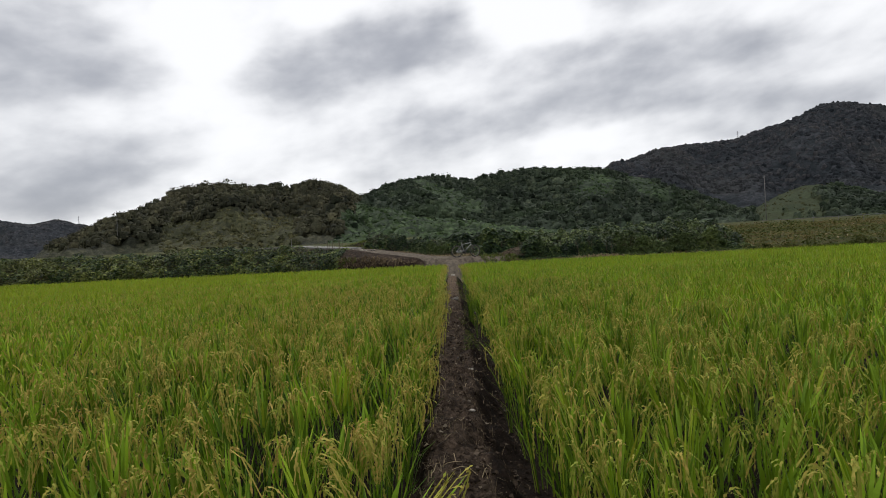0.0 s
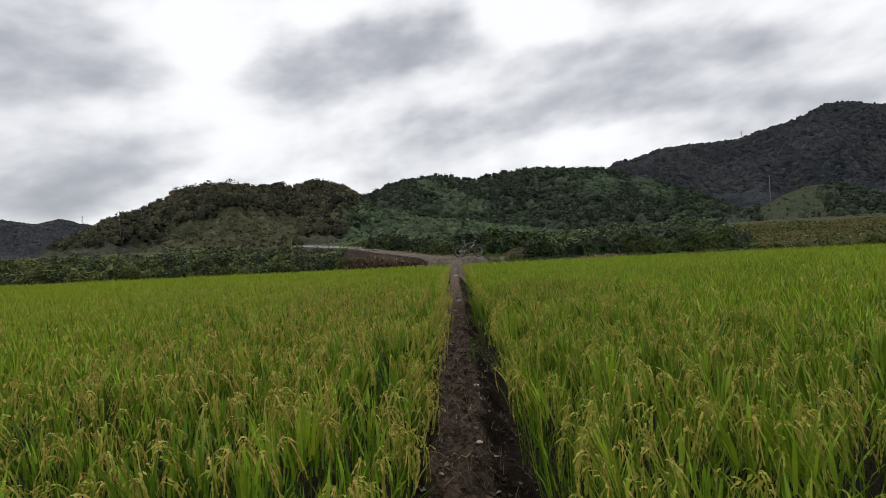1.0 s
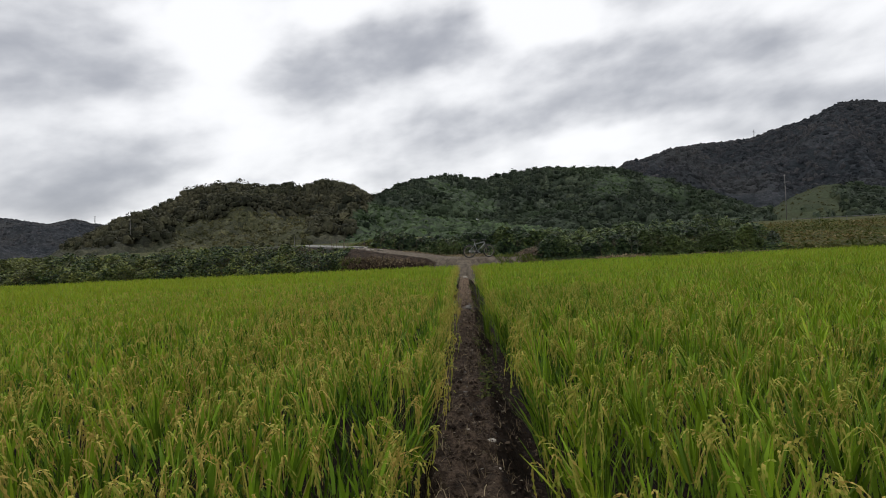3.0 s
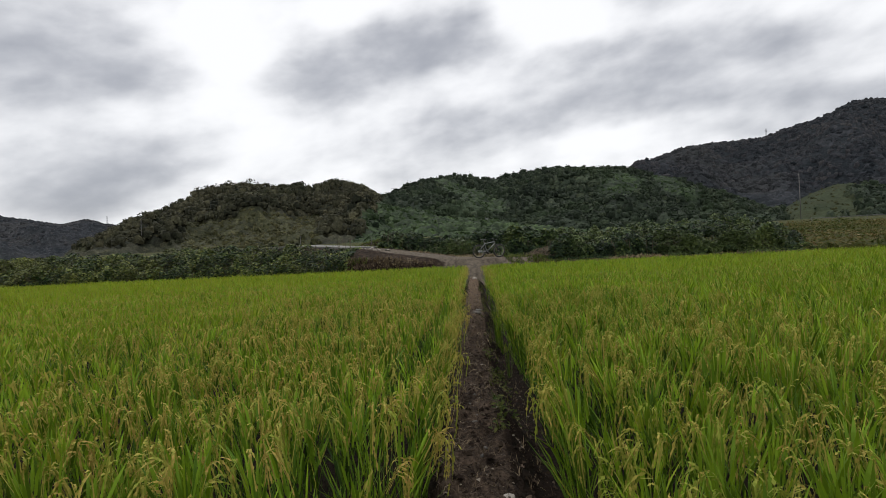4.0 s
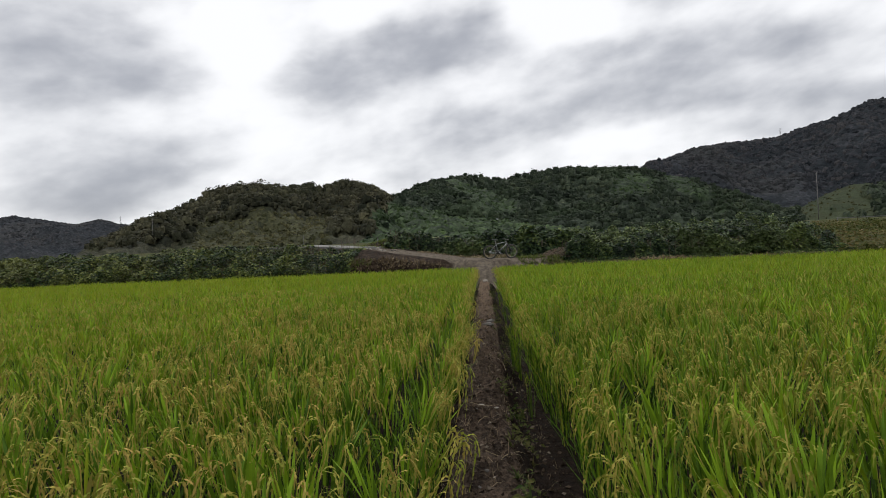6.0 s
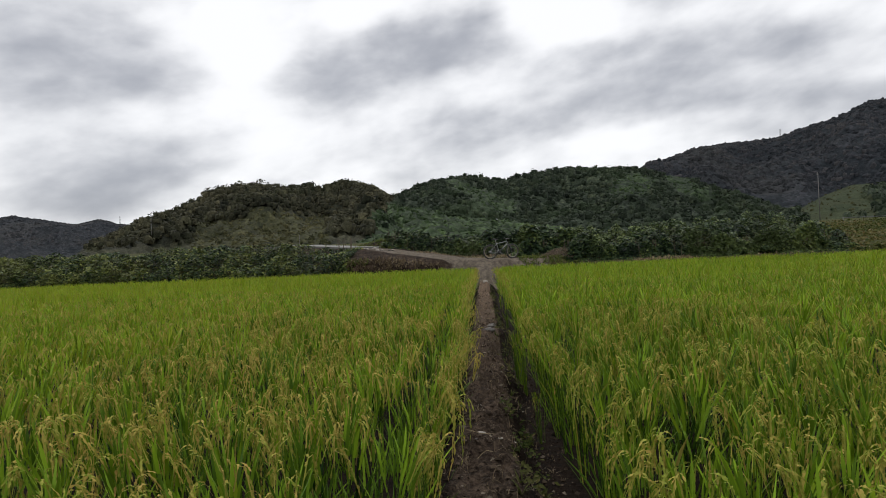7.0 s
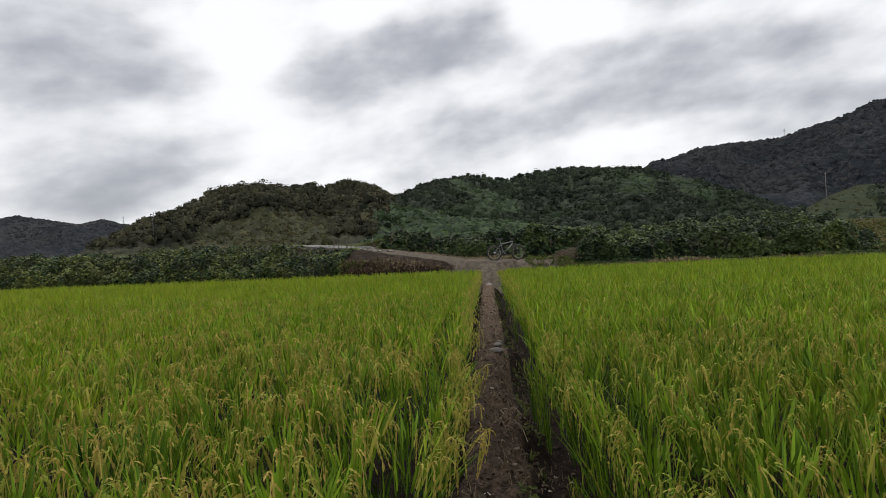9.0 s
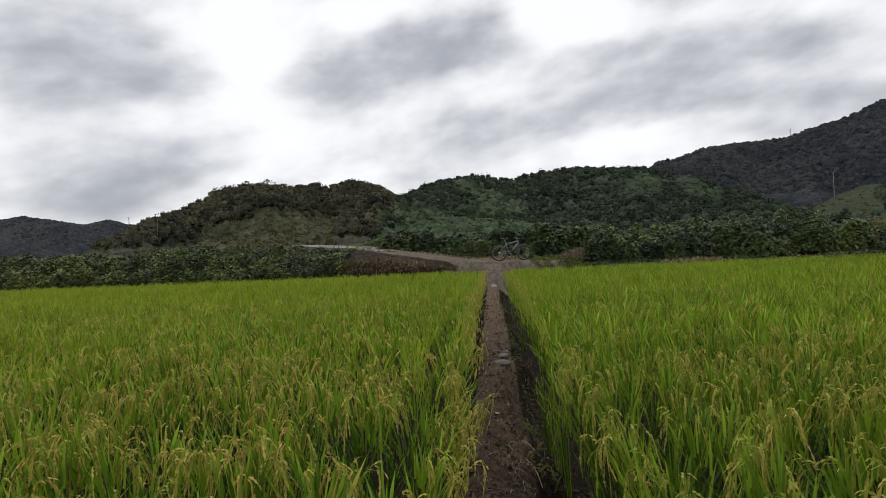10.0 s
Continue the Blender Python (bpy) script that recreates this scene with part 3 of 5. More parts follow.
def middle_cover(u, y, rise):
    # two clearings under the crest's right shoulder with a wooded gully between, and one aslant in the saddle
    torn = 0.7 * fbm(u * 60, y * 0.03, 10, 3)
    clear = ((u - 0.247) / 0.040) ** 2 + ((rise - 0.092) / 0.023) ** 2 + torn < 0.85
    clear |= ((u - 0.335) / 0.040) ** 2 + ((rise - 0.083 + 0.45 * (u - 0.335)) / 0.020) ** 2 + torn < 0.85
    clear |= ((u - 0.002) / 0.060) ** 2 + ((rise - 0.088 + 0.5 * u) / 0.016) ** 2 + torn < 0.9
    return np.where(clear, 2.4, 2.8), np.where(clear, 0.28, 0.36), np.where(clear, 1, 0)


def far_cover(u, y, rise):
    # slope tinted below its crowns: shade of the gaps put into the colour
    return np.full(np.shape(u), 5.5), np.full(np.shape(u), 0.12), np.zeros(np.shape(u), int)


def ridge_cover(u, y, rise):
    return np.full(np.shape(u), 6.0), np.full(np.shape(u), 0.25), np.zeros(np.shape(u), int)


def knoll_cover(u, y, rise):
    return np.full(np.shape(u), 2.0), np.full(np.shape(u), 0.4), np.zeros(np.shape(u), int)


def meadow_cover(u, y, rise):
    bushes = (value_noise(u * 90, y * 0.03, 4) > 0.55) & ((rise < 0.04) | (u > 0.67))
    wood = (u > 0.622 + 0.02 * value_noise(u * 0, y * 0.03, 6)) | bushes
    return np.where(wood, 6.0, 0.35), np.where(wood, 0.4, 0.5), np.where(wood, 1, 0)


LEFT = [(-0.74, 0.0), (-0.66, 0.033), (-0.615, 0.06), (-0.517, 0.092), (-0.44, 0.117), (-0.382, 0.122), (-0.335, 0.116), (-0.287, 0.120), (-0.268, 0.113), (-0.23, 0.121),
        (-0.183, 0.110), (-0.146, 0.088), (-0.09, 0.070), (-0.03, 0.054), (0.05, 0.036), (0.12, 0.0)]
MIDDLE = [(-0.36, 0.0), (-0.22, 0.07), (-0.146, 0.093), (-0.088, 0.114), (-0.03, 0.125), (0.035, 0.114), (0.102, 0.124), (0.149, 0.128), (0.243, 0.123), (0.336, 0.100),
          (0.427, 0.063), (0.473, 0.036), (0.54, 0.0)]
RIGHT = [(0.2, 0.09), (0.29, 0.130), (0.385, 0.153), (0.479, 0.157), (0.573, 0.188), (0.621, 0.210), (0.658, 0.213), (0.723, 0.206), (0.8, 0.18), (0.95, 0.07)]
FARLEFT = [(-0.98, 0.06), (-0.9, 0.09), (-0.82, 0.098), (-0.759, 0.087), (-0.711, 0.077), (-0.662, 0.083), (-0.615, 0.07), (-0.5, 0.05)]
KNOLL = [(-0.28, 0.0), (-0.2, 0.016), (-0.13, 0.034), (-0.05, 0.050), (0.02, 0.044), (0.08, 0.030), (0.16, 0.02), (0.3, 0.0)]
MEADOW = [(0.43, 0.0), (0.47, 0.026), (0.505, 0.046), (0.548, 0.067), (0.586, 0.080), (0.615, 0.081), (0.65, 0.072), (0.71, 0.056), (0.8, 0.036), (0.9, 0.0)]
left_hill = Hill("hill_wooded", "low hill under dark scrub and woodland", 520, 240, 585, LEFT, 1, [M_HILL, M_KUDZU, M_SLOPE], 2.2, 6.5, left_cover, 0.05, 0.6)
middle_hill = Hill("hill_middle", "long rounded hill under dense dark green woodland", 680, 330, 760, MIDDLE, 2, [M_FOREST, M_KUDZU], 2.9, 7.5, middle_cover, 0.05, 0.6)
right_hill = Hill("mountain_right", "high forested mountain, haze tinted into its grey colour", 1500, 700, 1650, RIGHT, 3, [M_HAZED_MOUNT], 7.0, 13.0, far_cover, 0.05, 0.45, 0.024)
farleft_hill = Hill("mountain_left", "distant forested ridge, haze tinted into its blue-grey colour", 1600, 900, 1750, FARLEFT, 4, [M_HAZED_MOUNT], 6.0, 12.0, ridge_cover, 0.04)
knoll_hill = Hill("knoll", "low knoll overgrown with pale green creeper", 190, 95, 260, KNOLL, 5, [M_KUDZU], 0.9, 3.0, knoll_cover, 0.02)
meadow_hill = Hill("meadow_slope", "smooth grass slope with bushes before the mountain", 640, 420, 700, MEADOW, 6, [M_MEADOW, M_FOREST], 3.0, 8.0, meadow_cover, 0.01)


def kept(cover, index):
    """Keeps the spots where a hill's cover has that material."""
    def keep(x, y, z, r):
        return np.asarray(cover(x / y, y, (z - 1.6) / y)[2]) == index
    return keep


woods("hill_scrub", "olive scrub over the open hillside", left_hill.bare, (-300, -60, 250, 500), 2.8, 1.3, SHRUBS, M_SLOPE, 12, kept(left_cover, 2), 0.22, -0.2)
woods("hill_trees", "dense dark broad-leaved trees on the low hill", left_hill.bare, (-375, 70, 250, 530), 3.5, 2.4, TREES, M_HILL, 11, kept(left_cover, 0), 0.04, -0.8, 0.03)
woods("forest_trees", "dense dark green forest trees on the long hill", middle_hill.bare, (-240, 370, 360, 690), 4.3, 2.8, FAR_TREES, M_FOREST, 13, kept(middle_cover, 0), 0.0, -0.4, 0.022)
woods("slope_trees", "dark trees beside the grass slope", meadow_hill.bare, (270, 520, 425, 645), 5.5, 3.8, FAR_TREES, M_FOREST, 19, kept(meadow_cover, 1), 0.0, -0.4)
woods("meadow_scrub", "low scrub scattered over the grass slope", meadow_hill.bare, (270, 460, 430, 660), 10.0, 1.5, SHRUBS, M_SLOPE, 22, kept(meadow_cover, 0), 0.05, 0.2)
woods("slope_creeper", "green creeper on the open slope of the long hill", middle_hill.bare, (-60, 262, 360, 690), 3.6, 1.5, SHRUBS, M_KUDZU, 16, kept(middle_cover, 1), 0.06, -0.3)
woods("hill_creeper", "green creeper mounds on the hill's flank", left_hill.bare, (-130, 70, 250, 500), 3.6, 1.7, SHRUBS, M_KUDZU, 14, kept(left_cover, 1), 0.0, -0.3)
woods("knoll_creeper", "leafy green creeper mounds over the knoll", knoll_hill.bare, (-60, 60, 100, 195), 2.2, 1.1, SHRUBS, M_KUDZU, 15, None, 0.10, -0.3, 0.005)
woods("mountain_trees", "dense forest on the mountain side, greyed by haze in its colour", right_hill.bare, (180, 1250, 760, 1500), 7.6, 5.0, MOUNT_TREES, M_HAZED_MOUNT, 20, None, 0.03, 0.15, 0.07)
woods("ridge_trees", "forest on the distant ridge, blue-grey from haze in its colour", farleft_hill.bare, (-1400, -780, 950, 1600), 10.0, 5.0, MOUNT_TREES, M_HAZED_MOUNT, 21, None, 0.10, 0.15, 0.04)
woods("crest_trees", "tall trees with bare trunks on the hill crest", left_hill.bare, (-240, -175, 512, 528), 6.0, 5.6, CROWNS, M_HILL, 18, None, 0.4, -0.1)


# ---- rice ----
def rice_protos(count, seed, leaves, segs, tillers, ears, strands, grains, wide, ripeness=0.3, sector=3.15, straw=0.04, level=0.9):
    """Rice plants: stalks, upright blades with level tips, and arching ears of drooping strands of grain.
    sector: how far the ears turn from +x to either side."""
    r = np.random.default_rng(seed)
    protos = []
    for _ in range(count):
        parts = []
        if tillers:
            a, d = r.uniform(0, 6.28, tillers), r.uniform(0.005, 0.05, tillers)
            foot = np.stack([np.cos(a) * d, np.sin(a) * d, np.zeros(tillers)], 1)
            head = foot * (1, 1, 0) * r.uniform(1.4, 2.6, (tillers, 1)) + np.stack([np.zeros(tillers)] * 2 + [r.uniform(0.5, 0.62, tillers)], 1)
            side = np.stack([-np.sin(a), np.cos(a), np.zeros(tillers)], 1) * 0.0045
            v, f = strips(np.stack([foot, head], 1), np.stack([side, side * 0.7], 1))
            parts.append((v, f, np.clip(r.normal(0.42, 0.2, len(f)), 0, 1), 0))
        n = leaves
        a = r.uniform(0, 6.28, n)
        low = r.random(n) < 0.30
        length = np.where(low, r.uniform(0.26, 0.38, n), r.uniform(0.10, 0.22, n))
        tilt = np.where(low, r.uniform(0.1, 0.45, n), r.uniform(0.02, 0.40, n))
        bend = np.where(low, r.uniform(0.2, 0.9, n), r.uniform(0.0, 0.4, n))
        # tips gather just under one level, so that the crop reads as a carpet
        top = level - 0.14 * r.random(n) ** 1.3 + 0.035 * (r.random(n) < 0.12)
        base_z = np.where(low, r.uniform(0.12, 0.36, n), top - length * np.cos(tilt + 0.4 * bend))
        s = np.linspace(0, 1, segs + 1)
        angle = tilt[:, None] + bend[:, None] * s[None] ** 1.6
        ds = length[:, None] / segs
        mid = (angle[:, 1:] + angle[:, :-1]) / 2
        out = np.concatenate([np.zeros((n, 1)), np.cumsum(np.sin(mid) * ds, 1)], 1) + r.uniform(0.0, 0.085, (n, 1))
        up = np.concatenate([np.zeros((n, 1)), np.cumsum(np.cos(mid) * ds, 1)], 1) + base_z[:, None]
        pts = np.stack([np.cos(a)[:, None] * out, np.sin(a)[:, None] * out, up], 2)
        twist = a + r.normal(0, 0.7, n)
        shape = wide * {1: np.array([0.9, 0.15]), 2: np.array([0.75, 0.9, 0.06]), 3: np.array([0.7, 1.0, 0.75, 0.05])}[segs]
        side = np.stack([-np.sin(twist), np.cos(twist), np.zeros(n)], 1)[:, None, :] * (shape[None, :, None] * r.uniform(0.7, 1.15, (n, 1, 1)))
        v, f = strips(pts, side)
        # low blades get a darker tint, the shade beneath the tips painted in
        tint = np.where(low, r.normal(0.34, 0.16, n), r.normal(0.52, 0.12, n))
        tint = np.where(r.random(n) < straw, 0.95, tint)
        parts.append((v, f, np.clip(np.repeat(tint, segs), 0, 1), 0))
        for _ in range(ears):
            a0, reach, drop = r.uniform(-sector, sector), r.uniform(0.06, 0.13), r.uniform(0.04, 0.13)
            out_v, side_v = np.array((math.cos(a0), math.sin(a0), 0)), np.array((-math.sin(a0), math.cos(a0), 0))
            neck = np.array((0, 0, level - r.uniform(0.08, 0.20))) + out_v * r.uniform(0.02, 0.08)
            tone = r.normal(ripeness, 0.22)

            def arc(q):
                return neck + np.outer(q, out_v) * reach + np.outer(0.36 * q * (1 - q) + 0.05 * q - drop * q ** 2.5, (0, 0, 1))
            if not strands:
                q, w = np.array([0.15, 0.6, 1.0])[(0 if segs > 1 else 1):], 0.5 * wide
                v, f = strips(arc(q)[None], (side_v * w + np.array((0, 0, w * 0.4)))[None, None] * np.ones((1, len(q), 1)))
                parts.append((v, f, np.clip(np.full(len(f), tone), 0, 1), 1))
                continue
            q = np.linspace(0.0, 1.0, 4)
            if grains:
                v, f = strips(arc(q)[None], (side_v * 0.0022)[None, None] * np.ones((1, 4, 1)))
                parts.append((v, f, np.clip(np.full(len(f), tone), 0, 1), 1))
            at = np.linspace(0.2, 0.95, strands)
            root = arc(at)
            along = unit_rows(np.outer(np.ones(strands), out_v) * reach + np.outer(0.36 * (1 - 2 * at) + 0.05 - 2.5 * drop * at ** 1.5, (0, 0, 1)))
            away = unit_rows(along + np.outer(r.normal(0, 0.34, strands), side_v))
            ln = (r.uniform(0.042, 0.072, strands) * (1.1 - 0.4 * at))[:, None]
            k = np.linspace(0.0, 1.0, max(grains, 2))[None, :, None]
            hang = np.array((0, 0, 1.0)) * r.uniform(0.35, 0.9, (strands, 1, 1))
            if not grains:
                k = np.array([0.0, 0.6, 1.0])[None, :, None]
                w = np.array([0.6, 1.0, 0.3]) * 0.0070
                sd = unit_rows(np.cross(away, r.normal(0, 1, (strands, 3))))
                v, f = strips(root[:, None] + away[:, None] * ln[:, None] * k - hang * ln[:, None] * k ** 2, sd[:, None] * w[None, :, None])
                parts.append((v, f, np.clip(np.repeat(r.normal(tone, 0.1, strands), 2), 0, 1), 1))
                continue
            # a rope of grains: the ribbon swells at each grain and turns as it hangs
            line = root[:, None] + away[:, None] * ln[:, None] * k - hang * ln[:, None] * k ** 2
            sd = unit_rows(np.cross(away, r.normal(0, 1, (strands, 3))))
            other = unit_rows(np.cross(away, sd))
            turn = r.uniform(0, 3.1, (strands, 1, 1)) + np.linspace(0, 1.6, grains)[None, :, None]
            swell = np.where(np.arange(grains) % 2 == 0, 0.0014, 0.0056) * np.linspace(1.1, 0.7, grains)
            v, f = strips(line, (sd[:, None] * np.cos(turn) + other[:, None] * np.sin(turn)) * swell[None, :, None])
            parts.append((v, f, np.clip(np.repeat(r.normal(tone, 0.1, strands), grains - 1) + r.normal(0, 0.22, len(f)), 0, 1), 1))
        protos.append(join(parts))
    return protos


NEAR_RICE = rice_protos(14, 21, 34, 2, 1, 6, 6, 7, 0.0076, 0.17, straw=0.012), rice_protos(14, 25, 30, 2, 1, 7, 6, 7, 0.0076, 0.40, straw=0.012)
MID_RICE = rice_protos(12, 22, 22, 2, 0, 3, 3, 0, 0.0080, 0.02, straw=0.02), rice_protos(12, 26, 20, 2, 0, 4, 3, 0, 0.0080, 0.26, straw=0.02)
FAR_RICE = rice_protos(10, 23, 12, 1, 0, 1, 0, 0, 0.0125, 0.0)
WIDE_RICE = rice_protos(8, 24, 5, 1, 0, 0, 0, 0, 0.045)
EDGE_RICE = rice_protos(10, 27, 24, 2, 6, 8, 6, 7, 0.0066, 0.36, 1.2, 0.03, 0.86), rice_protos(8, 28, 14, 2, 2, 5, 3, 0, 0.0080, 0.32, 1.2, 0.08, 0.88)
GREEN_EDGE_RICE = rice_protos(10, 29, 26, 2, 6, 6, 6, 7, 0.0066, 0.18, 1.4, 0.03, 0.86), rice_protos(8, 30, 15, 2, 2, 3, 3, 0, 0.0080, 0.08, 1.4, 0.06, 0.88)


def rice_field(name, label, x0, x1, seed, ripe):
    r = np.random.default_rng(seed)
    sx, sy = 0.27, 0.20
    X, Y = np.meshgrid(np.arange(x0, x1, sx), np.arange(-6, FIELD_END - 0.15, sy))
    X = (X + r.uniform(-0.06, 0.06, X.shape)).ravel()
    Y = (Y + r.uniform(-0.07, 0.07, Y.shape)).ravel()
    ditch = np.interp(Y, (0, 6, 8, 9.5, 11.5, 15, 20, 27, 31), (0.05, 0.06, 0.11, 0.16, 0.09, 0.07, 0.12, 0.10, 0.08))
    X = np.where(X > 0, X + ditch * np.exp(-(X - 0.5)), X - 0.02 - 0.03 * (1 - smooth(5, 10, Y)) - 0.08 * smooth(12, 17, Y))
    ok = height(X, Y) < 0.16
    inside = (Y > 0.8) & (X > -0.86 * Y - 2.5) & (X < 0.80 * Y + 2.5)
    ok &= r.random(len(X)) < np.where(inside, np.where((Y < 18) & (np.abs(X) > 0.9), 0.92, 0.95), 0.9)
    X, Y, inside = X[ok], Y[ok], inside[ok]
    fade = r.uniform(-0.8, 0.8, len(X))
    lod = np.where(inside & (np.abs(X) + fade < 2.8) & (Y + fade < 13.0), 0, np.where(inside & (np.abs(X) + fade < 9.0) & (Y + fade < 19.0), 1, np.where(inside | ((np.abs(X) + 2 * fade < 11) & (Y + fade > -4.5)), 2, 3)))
    n = len(X)
    Z = np.zeros(n)
    grow = 0.045 * fbm(X * 0.5, Y * 0.5, seed, 3) + 0.05 * fbm(X * 2, Y * 2, seed + 9, 2)
    size = np.array([1.04, 1.045, 1.06, 1.06])[lod] * (1 + grow) * np.where(lod < 2, r.uniform(0.93, 1.06, n), r.uniform(0.96, 1.04, n))
    tint = 0.12 * fbm(X * 0.6, Y * 0.6, seed + 5, 3) + r.normal(0, 0.07, n)
    # plants beside the path lean out over it
    edge = np.where(X < 0.1, smooth(-0.62, -0.3, X), -(1 - smooth(0.65, 1.0, X)))
    lean = np.stack([edge * np.where(X < 0.1, r.uniform(0.0, 0.30, n), r.uniform(-0.05, 0.16, n)) * np.array([1.0, 0.8, 0.5, 0.2])[lod] + r.normal(0, 0.07, n), r.normal(0, 0.07, n)], 1)
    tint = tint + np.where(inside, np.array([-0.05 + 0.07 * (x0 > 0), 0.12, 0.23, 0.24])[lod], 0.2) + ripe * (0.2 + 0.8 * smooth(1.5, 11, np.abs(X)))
    border = (Y > 0.8) & (Y < 32) & (np.abs(edge) > (0.35 if x0 < 0 else 0.62))
    fringe = EDGE_RICE if x0 < 0 else GREEN_EDGE_RICE
    spin = np.where(border, r.normal(0 if x0 < 0 else math.pi, 0.5, n), r.uniform(0, 6.28, n))
    parts = []
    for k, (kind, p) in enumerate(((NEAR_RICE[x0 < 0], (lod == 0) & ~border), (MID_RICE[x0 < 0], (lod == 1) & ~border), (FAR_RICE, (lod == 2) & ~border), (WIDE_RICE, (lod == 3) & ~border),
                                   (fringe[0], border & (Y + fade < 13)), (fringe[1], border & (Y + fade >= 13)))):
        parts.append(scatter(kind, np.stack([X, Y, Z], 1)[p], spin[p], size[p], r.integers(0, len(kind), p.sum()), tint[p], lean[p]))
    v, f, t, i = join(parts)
    return tagged(new(name, mesh_of(name, v, f, [M_RICE, M_EAR], t, i)), label, "rice", kind="stuff")


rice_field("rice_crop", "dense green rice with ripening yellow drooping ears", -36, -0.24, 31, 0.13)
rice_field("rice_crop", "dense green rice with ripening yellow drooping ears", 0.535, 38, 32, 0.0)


def ditch_clump(x, y, size, seed):
    """A straggling rice clump rooted on the ditch's side: many stalks and narrow blades, few ears."""
    r = np.random.default_rng(seed)
    kind = rice_protos(1, seed, 30, 3, 14, 1, 5, 4, 0.0045, 0.3, 3.1, 0.30, 0.78)
    v, f, t, i = scatter(kind, np.array([(x, y, float(height(x, y)) - 0.02)]), r.uniform(0, 6.28, 1), np.array([size]), np.zeros(1, int), np.array([-0.08]), np.array([(-0.12, -0.15)]))
    return tagged(new("rice_clump", mesh_of("rice_clump", v, f, [M_RICE, M_EAR], t, i)), "straggling rice clump with straw-coloured stalks in the ditch", "rice", "clumps in the ditch")


for k, (x, y, size) in enumerate(((0.40, 12.9, 0.86), (0.42, 12.5, 0.80), (0.38, 13.4, 0.82), (0.43, 10.9, 0.62), (0.45, 18.2, 0.7), (0.44, 22.5, 0.75), (0.47, 5.2, 0.6))):
    ditch_clump(x, y, size, 300 + k)


# ---- leafy crops and weeds beyond the field ----
def leaves(points, size, face, r, tint):
    """Folded kite-shaped leaves at points, facing face."""
    n = len(points)
    face = face + r.normal(0, 0.45, (n, 3))
    face /= np.linalg.norm(face, axis=1, keepdims=True)
    a = np.cross(face, r.normal(0, 1, (n, 3)))
    a /= np.linalg.norm(a, axis=1, keepdims=True)
    b = np.cross(face, a)
    s = (size * r.uniform(0.6, 1.25, n))[:, None]
    verts = np.stack([points - a * s, points - b * s * 0.55 - a * s * 0.25 + face * s * 0.12, points + a * s - face * s * 0.25, points + b * s * 0.55 - a * s * 0.25 + face * s * 0.12], 1).reshape(-1, 3)
    return verts, np.arange(n * 4).reshape(-1, 4), np.clip(tint, 0, 1), 0


